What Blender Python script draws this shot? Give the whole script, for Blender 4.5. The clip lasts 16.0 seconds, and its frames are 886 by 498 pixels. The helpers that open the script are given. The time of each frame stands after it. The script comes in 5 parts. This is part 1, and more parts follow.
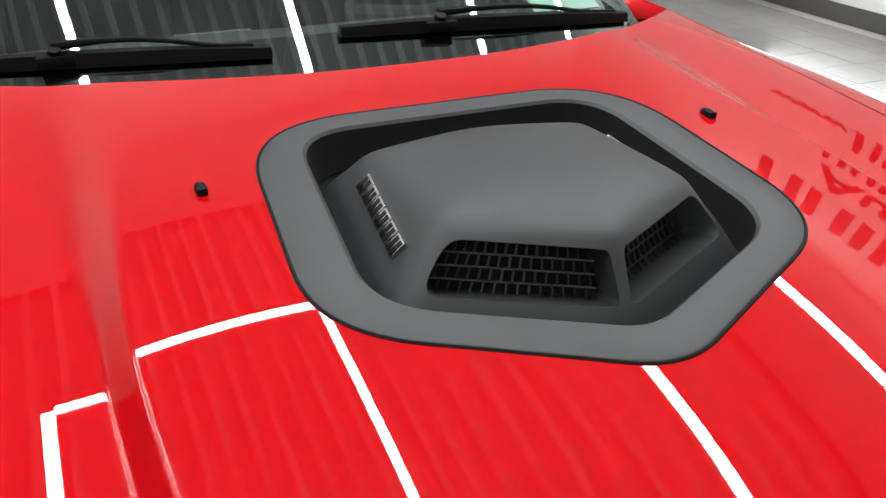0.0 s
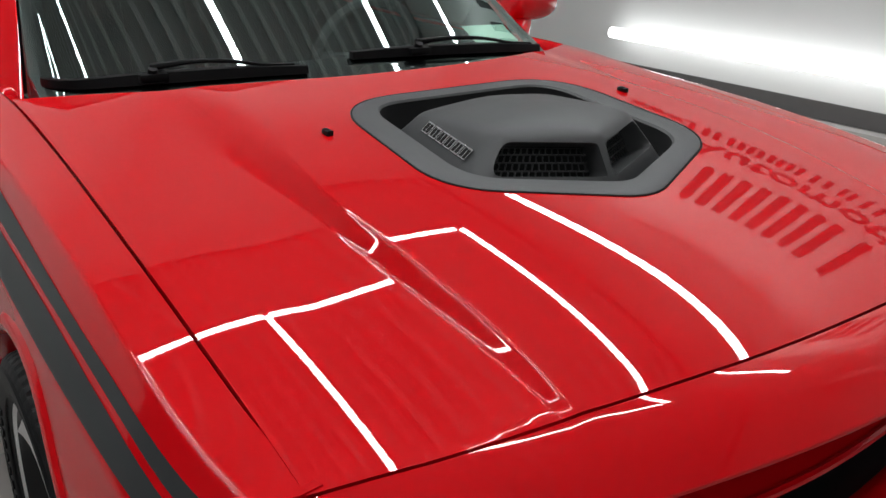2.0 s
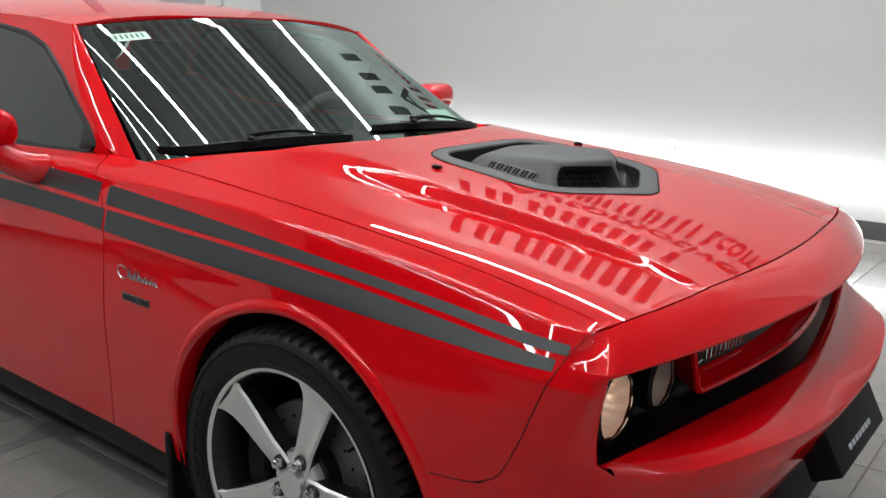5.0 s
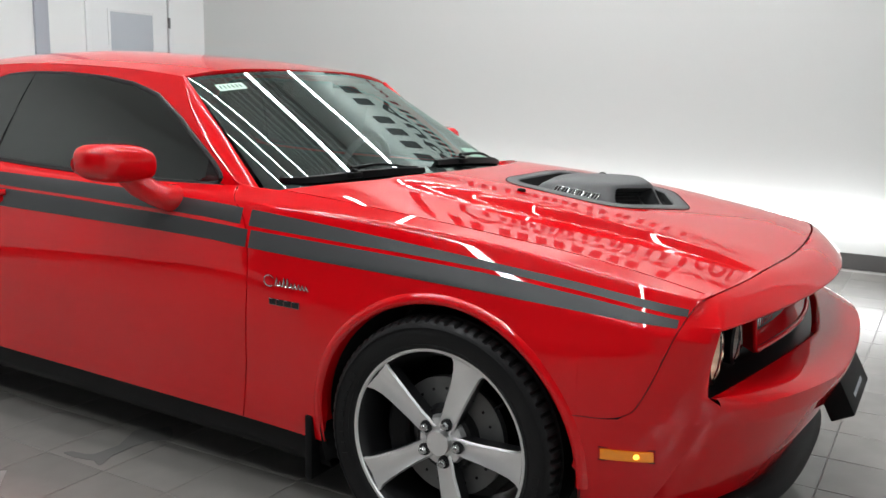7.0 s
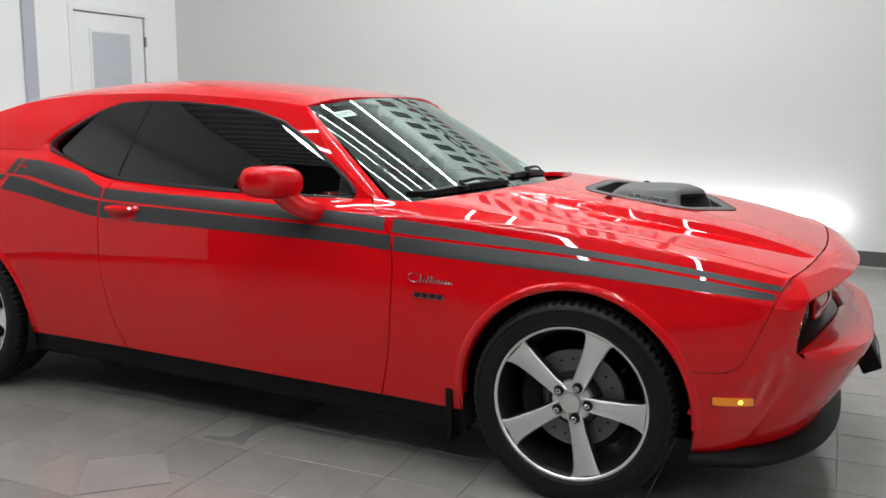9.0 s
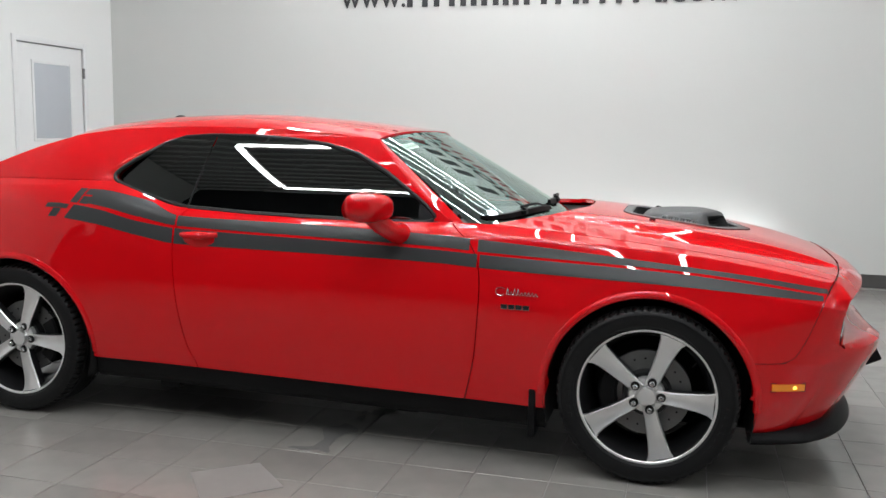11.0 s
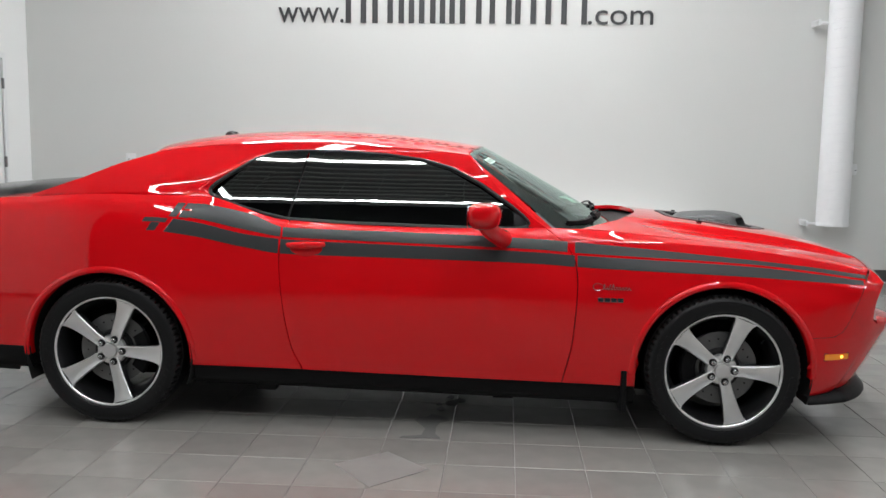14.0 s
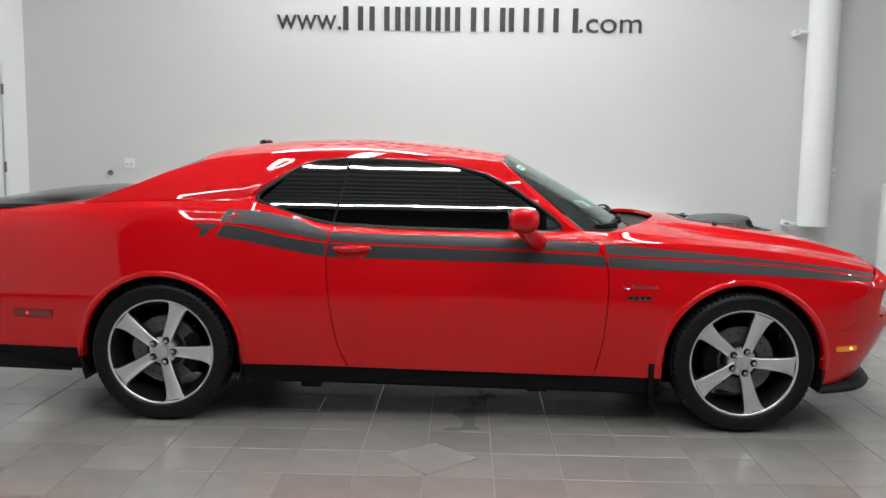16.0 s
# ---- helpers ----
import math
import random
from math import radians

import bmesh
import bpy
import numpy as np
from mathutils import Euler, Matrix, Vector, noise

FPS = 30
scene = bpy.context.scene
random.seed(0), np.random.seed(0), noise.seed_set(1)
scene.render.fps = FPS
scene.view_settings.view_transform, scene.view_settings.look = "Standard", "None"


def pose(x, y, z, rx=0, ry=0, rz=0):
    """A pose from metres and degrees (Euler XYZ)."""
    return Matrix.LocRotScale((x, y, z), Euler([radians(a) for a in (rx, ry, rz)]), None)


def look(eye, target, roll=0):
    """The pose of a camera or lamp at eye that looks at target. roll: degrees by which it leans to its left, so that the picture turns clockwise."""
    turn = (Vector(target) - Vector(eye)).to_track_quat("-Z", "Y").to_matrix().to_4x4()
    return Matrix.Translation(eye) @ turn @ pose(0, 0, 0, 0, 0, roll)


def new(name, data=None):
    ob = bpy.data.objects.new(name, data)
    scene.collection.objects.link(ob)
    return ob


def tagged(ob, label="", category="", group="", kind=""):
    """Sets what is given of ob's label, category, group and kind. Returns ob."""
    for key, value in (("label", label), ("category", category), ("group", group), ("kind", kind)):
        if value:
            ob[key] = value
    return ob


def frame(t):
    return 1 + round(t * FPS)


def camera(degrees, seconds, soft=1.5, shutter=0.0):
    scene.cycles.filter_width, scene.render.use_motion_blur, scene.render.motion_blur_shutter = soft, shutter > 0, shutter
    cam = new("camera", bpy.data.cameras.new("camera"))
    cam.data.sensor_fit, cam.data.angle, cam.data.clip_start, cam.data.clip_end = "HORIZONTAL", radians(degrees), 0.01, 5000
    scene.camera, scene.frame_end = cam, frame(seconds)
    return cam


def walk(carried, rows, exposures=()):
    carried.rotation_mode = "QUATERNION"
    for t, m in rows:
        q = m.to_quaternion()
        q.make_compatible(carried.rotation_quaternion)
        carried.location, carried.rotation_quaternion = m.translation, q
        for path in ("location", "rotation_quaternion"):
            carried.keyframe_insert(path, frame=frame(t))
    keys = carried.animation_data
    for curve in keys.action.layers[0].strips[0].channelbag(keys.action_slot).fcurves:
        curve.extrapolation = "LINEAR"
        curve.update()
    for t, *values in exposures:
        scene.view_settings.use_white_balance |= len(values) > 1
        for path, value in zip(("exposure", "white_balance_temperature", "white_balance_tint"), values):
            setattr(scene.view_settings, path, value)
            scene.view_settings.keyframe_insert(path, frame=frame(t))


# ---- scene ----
cam = camera(53.2, 16.0)

PATH = [
    (0, (0.948, -0.492, 1.424), (-0.67, 0.232, 0.499), 0.8),
    (0.5, (1.019, -0.618, 1.412), (-0.544, 0.233, 0.499), 1.1),
    (1, (1.136, -0.784, 1.426), (-0.388, 0.145, 0.525), 1.1),
    (1.5, (1.25, -0.92, 1.418), (-0.293, 0.06, 0.608), 0.7),
    (2, (1.345, -1.07, 1.388), (-0.182, -0.004, 0.657), 0.7),
    (2.5, (1.376, -1.181, 1.371), (-0.128, -0.06, 0.677), 0.0),
    (3, (1.332, -1.325, 1.329), (-0.103, -0.087, 0.69), 1.0),
    (3.5, (1.33, -1.476, 1.302), (-0.03, -0.132, 0.714), 1.6),
    (4, (1.367, -1.71, 1.312), (0.081, -0.277, 0.769), 1.7),
    (6.5, (1.21, -2.68, 1.337), (0.17, -1.016, 0.95), 1.0),
    (7, (1.152, -2.893, 1.317), (0.168, -1.189, 0.96), 1.3),
    (7.5, (1.073, -3.076, 1.319), (0.127, -1.348, 0.969), 1.3),
    (8, (0.957, -3.289, 1.331), (0.068, -1.53, 0.988), 1.1),
    (8.5, (0.863, -3.524, 1.365), (0.019, -1.743, 1.026), 1.1),
    (9, (0.773, -3.717, 1.379), (-0.03, -1.916, 1.041), 0.7),
    (9.5, (0.608, -3.891, 1.356), (-0.13, -2.058, 1.049), 0.8),
    (12, (-0.239, -4.649, 1.381), (-0.62, -2.7, 1.136), 0.9),
    (12.5, (-0.443, -4.778, 1.385), (-0.75, -2.815, 1.154), 0.8),
    (13, (-0.632, -4.909, 1.397), (-0.879, -2.937, 1.174), 0.8),
    (13.5, (-0.821, -4.98, 1.394), (-1.013, -3.003, 1.163), 0.9),
    (14, (-1.033, -5.018, 1.394), (-1.17, -3.037, 1.155), 0.9),
    (14.5, (-1.151, -5.059, 1.403), (-1.254, -3.077, 1.159), 0.9),
    (15, (-1.258, -5.134, 1.418), (-1.33, -3.15, 1.17), 0.8),
    (15.5, (-1.355, -5.228, 1.435), (-1.407, -3.243, 1.197), 0.8),
    (16, (-1.405, -5.287, 1.428), (-1.455, -3.301, 1.192), 0.8),
]
walk(cam, [(t, look(eye, target, roll)) for t, eye, target, roll in PATH],
     exposures=[(0, -0.10), (1.0, -0.45), (1.5, -0.54), (3.5, -0.34), (6.5, 0.10), (9, 0.20), (16, 0.18)])

# ---- light ----
world = bpy.data.worlds.new("room_world")
scene.world = world
world.use_nodes = True
world.node_tree.nodes["Background"].inputs[0].default_value = (0.9, 0.95, 1.0, 1)
world.node_tree.nodes["Background"].inputs[1].default_value = 0.05
scene.view_settings.exposure = 0.0


# ---- materials ----
def material(name, color, rough=0.5, metal=0.0, grain=0.0, grain_scale=40.0, bump=0.0, bump_scale=200.0, coat=0.0,
             coat_rough=0.02, rand=0.0, emit=None, strength=0.0, spec=0.5, rough_var=0.0, blotch=0.0, blotch_scale=1.5):
    m = bpy.data.materials.new(name)
    m.use_nodes = True
    nt = m.node_tree
    b = nt.nodes["Principled BSDF"]
    b.inputs["Base Color"].default_value = (*color, 1)
    b.inputs["Roughness"].default_value = rough
    b.inputs["Metallic"].default_value = metal
    b.inputs["Coat Weight"].default_value = coat
    b.inputs["Coat Roughness"].default_value = coat_rough
    b.inputs["Specular IOR Level"].default_value = spec
    if emit:
        b.inputs["Emission Color"].default_value = (*emit, 1)
        b.inputs["Emission Strength"].default_value = strength
    link = nt.links.new
    if grain or rand or bump or rough_var or blotch:
        tc = nt.nodes.new("ShaderNodeTexCoord")
    value = None

    def add(sock, weight):
        nonlocal value
        mul = nt.nodes.new("ShaderNodeMath")
        mul.operation = "MULTIPLY_ADD"
        mul.inputs[1].default_value = weight
        mul.inputs[2].default_value = 1.0 - weight * 0.5
        link(sock, mul.inputs[0])
        if value is None:
            value = mul.outputs[0]
        else:
            mm = nt.nodes.new("ShaderNodeMath")
            mm.operation = "MULTIPLY"
            link(value, mm.inputs[0])
            link(mul.outputs[0], mm.inputs[1])
            value = mm.outputs[0]

    if grain or rough_var:
        nz = nt.nodes.new("ShaderNodeTexNoise")
        nz.inputs["Scale"].default_value = grain_scale
        nz.inputs["Detail"].default_value = 5
        link(tc.outputs["Object"], nz.inputs["Vector"])
        if grain:
            add(nz.outputs["Fac"], grain)
        if rough_var:
            rr = nt.nodes.new("ShaderNodeMath")
            rr.operation = "MULTIPLY_ADD"
            rr.inputs[1].default_value = rough_var
            rr.inputs[2].default_value = rough - rough_var * 0.5
            link(nz.outputs["Fac"], rr.inputs[0])
            link(rr.outputs[0], b.inputs["Roughness"])
    if blotch:
        nb = nt.nodes.new("ShaderNodeTexNoise")
        nb.inputs["Scale"].default_value = blotch_scale
        nb.inputs["Detail"].default_value = 3
        link(tc.outputs["Object"], nb.inputs["Vector"])
        add(nb.outputs["Fac"], blotch)
    if rand:
        oi = nt.nodes.new("ShaderNodeObjectInfo")
        add(oi.outputs["Random"], rand)
    if value is not None:
        mix = nt.nodes.new("ShaderNodeVectorMath")
        mix.operation = "SCALE"
        mix.inputs[0].default_value = color
        link(value, mix.inputs["Scale"])
        link(mix.outputs[0], b.inputs["Base Color"])
    if bump:
        n2 = nt.nodes.new("ShaderNodeTexNoise")
        n2.inputs["Scale"].default_value = bump_scale
        n2.inputs["Detail"].default_value = 4
        link(tc.outputs["Object"], n2.inputs["Vector"])
        bn = nt.nodes.new("ShaderNodeBump")
        bn.inputs["Strength"].default_value = bump
        bn.inputs["Distance"].default_value = 0.002
        link(n2.outputs["Fac"], bn.inputs["Height"])
        link(bn.outputs[0], b.inputs["Normal"])
    return m


def glass(name, tint, rough=0.0, ior=1.6, sheen=(0.95, 1.0, 0.98)):
    """A thin pane: a clear mirror-like surface over a tinted see-through body."""
    m = bpy.data.materials.new(name)
    m.use_nodes = True
    nt = m.node_tree
    nt.nodes.clear()
    out = nt.nodes.new("ShaderNodeOutputMaterial")
    gl = nt.nodes.new("ShaderNodeBsdfGlossy")
    gl.inputs["Roughness"].default_value = rough
    gl.inputs["Color"].default_value = (*sheen, 1)
    tr = nt.nodes.new("ShaderNodeBsdfTransparent")
    tr.inputs["Color"].default_value = (*tint, 1)
    fr = nt.nodes.new("ShaderNodeFresnel")
    fr.inputs["IOR"].default_value = ior
    mx = nt.nodes.new("ShaderNodeMixShader")
    nt.links.new(fr.outputs[0], mx.inputs[0])
    nt.links.new(tr.outputs[0], mx.inputs[1])
    nt.links.new(gl.outputs[0], mx.inputs[2])
    nt.links.new(mx.outputs[0], out.inputs["Surface"])
    return m


RED = material("red_paint", (0.67, 0.002, 0.006), 0.6, coat=1.0, coat_rough=0.006, blotch=0.03, blotch_scale=3.0, spec=0.0)
RED.node_tree.nodes["Principled BSDF"].inputs["Coat IOR"].default_value = 1.55
MESHBLACK = material("black_mesh_plastic", (0.020, 0.020, 0.021), 0.4, grain=0.1)
STRIPE = material("charcoal_vinyl", (0.036, 0.038, 0.039), 0.36, grain=0.1, grain_scale=300, bump=0.03, bump_scale=500)
SATIN = material("satin_black", (0.060, 0.061, 0.062), 0.44, grain=0.2, grain_scale=30, bump=0.10, bump_scale=900, rough_var=0.08)
PLASTIC = material("black_plastic", (0.005, 0.005, 0.0055), 0.45, spec=0.15, grain=0.2, grain_scale=60, bump=0.1, bump_scale=600)
GLOSSB = material("gloss_black", (0.008, 0.008, 0.009), 0.18, grain=0.1)
GRILLE = material("grille_black", (0.005, 0.005, 0.0055), 0.30, spec=0.35, grain=0.1)
DARK = material("dark_underbody_and_gap_shade", (0.006, 0.006, 0.006), 0.9, grain=0.4, grain_scale=12)
RUBBER = material("tyre_rubber", (0.010, 0.010, 0.0105), 0.48, spec=0.22, grain=0.35, grain_scale=25, bump=0.2, bump_scale=300, rough_var=0.15)
SILVER = material("machined_aluminium", (0.88, 0.875, 0.87), 0.40, 0.85, grain=0.12, grain_scale=14, rough_var=0.12)
POCKET = material("dark_wheel_paint", (0.012, 0.012, 0.013), 0.28, 0.2, grain=0.2)
NUT = material("lug_nut_chrome", (0.62, 0.62, 0.63), 0.18, 1.0, grain=0.1)
STEEL = material("brake_steel", (0.20, 0.20, 0.20), 0.45, 0.7, grain=0.4, grain_scale=20)
CHROME = material("chrome", (0.85, 0.85, 0.86), 0.08, 1.0, grain=0.05)
AMBER = material("amber_lens", (0.85, 0.25, 0.005), 0.12, coat=1.0, grain=0.15, grain_scale=90, emit=(1.0, 0.32, 0.01), strength=0.12)
AMBER_LIT = material("amber_bulb", (1.0, 0.5, 0.1), 0.2, emit=(1.0, 0.5, 0.05), strength=3.0)
REDLENS = material("red_lens", (0.22, 0.004, 0.006), 0.15, coat=1.0, grain=0.1)
REDLIT = material("red_bulb", (1.0, 0.05, 0.05), 0.2, emit=(1.0, 0.02, 0.03), strength=1.3)
WARM_LIT = material("warm_bulb", (1.0, 0.8, 0.6), 0.2, emit=(1.0, 0.74, 0.56), strength=5.0)
BOWL = material("lamp_reflector", (0.66, 0.58, 0.53), 0.28, 0.55, grain=0.1, bump=0.25, bump_scale=120)
TRIM = material("window_trim_rubber", (0.012, 0.012, 0.013), 0.42, spec=0.3, grain=0.2)
BADGE = material("badge_chrome", (0.42, 0.42, 0.43), 0.16, 1.0, grain=0.1)
INTERIOR = material("dark_cabin_trim", (0.08, 0.083, 0.084), 0.7, grain=0.3, grain_scale=50, bump=0.2, bump_scale=400)
SEAT = material("dark_seat_cloth", (0.035, 0.035, 0.036), 0.8, grain=0.3, grain_scale=80, bump=0.3, bump_scale=500)
SIDE_GLASS = glass("tinted_side_glass", (0.05, 0.055, 0.055), ior=1.85)
WINDSHIELD = glass("green_windscreen_glass", (0.56, 0.66, 0.62), ior=2.5, sheen=(0.84, 1.0, 0.95))
LAMP_GLASS = glass("clear_lamp_glass", (0.95, 0.94, 0.92), ior=1.35)
STICKER = material("pale_green_sticker", (0.55, 0.72, 0.62), 0.5, grain=0.1)
INK = material("dark_green_ink", (0.02, 0.10, 0.06), 0.6, grain=0.1)
# white walls; the side walls' stronger light is put into a lighter paint
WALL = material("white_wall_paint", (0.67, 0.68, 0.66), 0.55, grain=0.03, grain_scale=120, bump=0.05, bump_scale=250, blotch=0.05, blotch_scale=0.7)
SIDEWALL = material("brightened_side_wall_paint", (0.86, 0.87, 0.86), 0.55, grain=0.03, grain_scale=120, bump=0.05, bump_scale=250, blotch=0.05, blotch_scale=0.7)
DOORPAINT = material("white_door_paint", (0.82, 0.83, 0.83), 0.35, grain=0.03, grain_scale=30)
FROST = material("frosted_door_pane", (0.52, 0.55, 0.59), 0.25, grain=0.05, grain_scale=8)
BASEBOARD = material("dark_base_tile", (0.085, 0.082, 0.080), 0.4, grain=0.25, grain_scale=14, blotch=0.2)
TILE = material("grey_floor_tile", (0.255, 0.244, 0.226), 0.18, grain=0.22, grain_scale=9, bump=0.07, bump_scale=40, rand=0.18, rough_var=0.14, blotch=0.30, blotch_scale=2.2, spec=0.9)
GROUT = material("tile_grout", (0.30, 0.29, 0.275), 0.8, grain=0.3, grain_scale=60)
PIPEWHITE = material("white_duct_paint", (0.84, 0.85, 0.86), 0.4, grain=0.04, grain_scale=20)
LETTER = material("dark_sign_letter", (0.035, 0.036, 0.038), 0.45, grain=0.1)
FRONTWALL = material("dark_front_wall_paint", (0.035, 0.036, 0.038), 0.6, grain=0.05, grain_scale=60, blotch=0.1)
RIBGAP = material("shaded_deck_flute", (0.46, 0.47, 0.47), 0.7, grain=0.2, grain_scale=6)
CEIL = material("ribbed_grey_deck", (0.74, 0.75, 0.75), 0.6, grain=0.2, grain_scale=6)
LED = material("white_led_diffuser", (0.9, 0.9, 0.9), 0.4, emit=(0.95, 0.98, 1.0), strength=44.0)
LEDLOW = material("white_led_wall_tube", (0.9, 0.9, 0.9), 0.4, emit=(0.97, 0.98, 1.0), strength=6.5)
for lamp_mat in (LED, LEDLOW):
    lamp_mat.cycles.emission_sampling = "FRONT"
WATER = material("water_film", (0.19, 0.186, 0.178), 0.06, grain=0.1, spec=0.8)
PATCH = material("pale_floor_square", (0.256, 0.247, 0.232), 0.30, grain=0.2, grain_scale=12, blotch=0.2, blotch_scale=5)


# ---- mesh helpers ----
def mesh_of(name, verts, faces, smooth=True):
    me = bpy.data.meshes.new(name)
    me.from_pydata([tuple(map(float, v)) for v in verts], [], [tuple(f) for f in faces])
    if smooth:
        me.polygons.foreach_set("use_smooth", [True] * len(me.polygons))
    me.update()
    return me


def mesh_part(name, me, mat, parent, label=""):
    me.materials.append(mat)
    ob = new(name, me)
    ob.parent = parent
    if label:
        tagged(ob, label)
    return ob


def part(name, bm, mat, parent, label="", smooth=True):
    me = bpy.data.meshes.new(name)
    bmesh.ops.recalc_face_normals(bm, faces=bm.faces)
    bm.to_mesh(me)
    bm.free()
    if smooth:
        me.polygons.foreach_set("use_smooth", [True] * len(me.polygons))
        me.set_sharp_from_angle(angle=radians(35))
    return mesh_part(name, me, mat, parent, label)


def box(bm, x0, x1, y0, y1, z0, z1, bevel=0.0, m=None):
    r = bmesh.ops.create_cube(bm, size=1.0)
    mat = Matrix.Translation(((x0 + x1) / 2, (y0 + y1) / 2, (z0 + z1) / 2)) @ Matrix.Diagonal((x1 - x0, y1 - y0, z1 - z0, 1))
    if m is not None:
        mat = m @ mat
    bmesh.ops.transform(bm, matrix=mat, verts=r["verts"])
    if bevel:
        edges = list({e for v in r["verts"] for e in v.link_edges})
        bmesh.ops.bevel(bm, geom=edges, offset=bevel, segments=2, profile=0.6, affect="EDGES")


def boxbm(*a, **k):
    bm = bmesh.new()
    box(bm, *a, **k)
    return bm


def cyl(bm, p0, p1, r0, r1=None, seg=20, caps=True):
    p0, p1 = Vector(p0), Vector(p1)
    q = (p1 - p0).to_track_quat("Z", "Y").to_matrix().to_4x4()
    m = Matrix.Translation((p0 + p1) / 2) @ q
    bmesh.ops.create_cone(bm, cap_ends=caps, segments=seg, radius1=r0, radius2=r0 if r1 is None else r1, depth=(p1 - p0).length, matrix=m)


def ball(bm, c, r, scale=(1, 1, 1), seg=20, m=None):
    mat = Matrix.Translation(c) @ (m or Matrix()) @ Matrix.Diagonal((*scale, 1))
    bmesh.ops.create_uvsphere(bm, u_segments=seg, v_segments=max(8, seg // 2), radius=r, matrix=mat)


def tube(bm, pts, r, seg=8, closed=False):
    """A round tube along points."""
    pts = [Vector(p) for p in pts]
    n = len(pts)
    rings = []
    for i, p in enumerate(pts):
        a = pts[(i - 1) % n] if closed or i else p
        b = pts[(i + 1) % n] if closed or i < n - 1 else p
        d = (b - a).normalized()
        side = d.cross(Vector((0.13, 0.21, 0.97))).normalized()
        up = side.cross(d)
        rr = float(r[i] if isinstance(r, (list, tuple)) else r)
        rings.append([bm.verts.new(p + rr * (math.cos(t) * side + math.sin(t) * up)) for t in np.linspace(0, 2 * math.pi, seg, endpoint=False)])
    for i in range(n if closed else n - 1):
        a, b = rings[i], rings[(i + 1) % n]
        for j in range(seg):
            bm.faces.new((a[j], a[(j + 1) % seg], b[(j + 1) % seg], b[j]))
    if not closed:
        bm.faces.new(rings[0])
        bm.faces.new(rings[-1])


def curve(keys):
    """A smooth function through (x, value) keys."""
    xs = np.array([k[0] for k in keys], float)
    ys = np.array([k[1] for k in keys], float)
    d = np.diff(ys) / np.diff(xs)
    m = np.concatenate([[d[0]], np.where(d[:-1] * d[1:] > 0, 2 * d[:-1] * d[1:] / (d[:-1] + d[1:] + 1e-12), 0.0), [d[-1]]])

    def f(x):
        x = min(max(x, xs[0]), xs[-1])
        i = min(int(np.searchsorted(xs, x, side="right")) - 1, len(xs) - 2)
        h = xs[i + 1] - xs[i]
        t = (x - xs[i]) / h
        return float((2 * t**3 - 3 * t**2 + 1) * ys[i] + (t**3 - 2 * t**2 + t) * h * m[i] + (-2 * t**3 + 3 * t**2) * ys[i + 1] + (t**3 - t**2) * h * m[i + 1])

    return f


def smooth(a, b, x):
    t = min(max((x - a) / (b - a), 0.0), 1.0)
    return t * t * (3 - 2 * t)


def grid_faces(nu, nv, close_u=False):
    return [(i * nv + j, ((i + 1) % nu) * nv + j, ((i + 1) % nu) * nv + j + 1, i * nv + j + 1) for i in range(nu if close_u else nu - 1) for j in range(nv - 1)]


def sheet(name, P, mat, parent, thick=0.012, inward=None, label="", skip=None, lift=0.0):
    """A panel from a grid of points P[i][j], its rim folded inwards by thick."""
    nu, nv = len(P), len(P[0])
    A = np.array(P, float)
    du = np.gradient(A, axis=0)
    dv = np.gradient(A, axis=1)
    N = np.cross(du, dv)
    N /= np.linalg.norm(N, axis=2, keepdims=True) + 1e-12
    c = np.array(inward if inward is not None else (A[..., 0].mean(), 0, 0.6))
    if ((A - c) * N).sum() < 0:
        N = -N
    A = A + lift * N
    verts = list(A.reshape(-1, 3))
    faces = grid_faces(nu, nv)
    if skip:
        faces = [f for f in faces if not skip(sum(verts[k] for k in f) / 4)]
    if thick:
        rim = [(i, 0) for i in range(nu)] + [(nu - 1, j) for j in range(1, nv)] + [(i, nv - 1) for i in range(nu - 2, -1, -1)] + [(0, j) for j in range(nv - 2, 0, -1)]
        base = len(verts)
        for i, j in rim:
            verts.append(A[i, j] - thick * N[i, j])
        k = len(rim)
        top = base + k
        for i, j in rim:
            verts.append(A[i, j])
        for a in range(k):
            b = (a + 1) % k
            faces.append((top + a, top + b, base + b, base + a))
    return mesh_part(name, mesh_of(name, verts, faces), mat, parent, label)

# ---- the room ----
ROOM_X0, ROOM_X1, ROOM_Y0, ROOM_Y1, ROOM_H = -6.33, 8.5, -7.0, 4.58, 6.05
DOOR_Y0, DOOR_Y1, DOOR_TOP = 3.06, 4.06, 2.20


def slab(name, x0, x1, y0, y1, z0, z1, mat, label, cat):
    ob = mesh_part(name, bpy.data.meshes.new(name), mat, None)
    bm = boxbm(x0, x1, y0, y1, z0, z1)
    bm.to_mesh(ob.data)
    bm.free()
    return tagged(ob, label, cat, kind="structure")


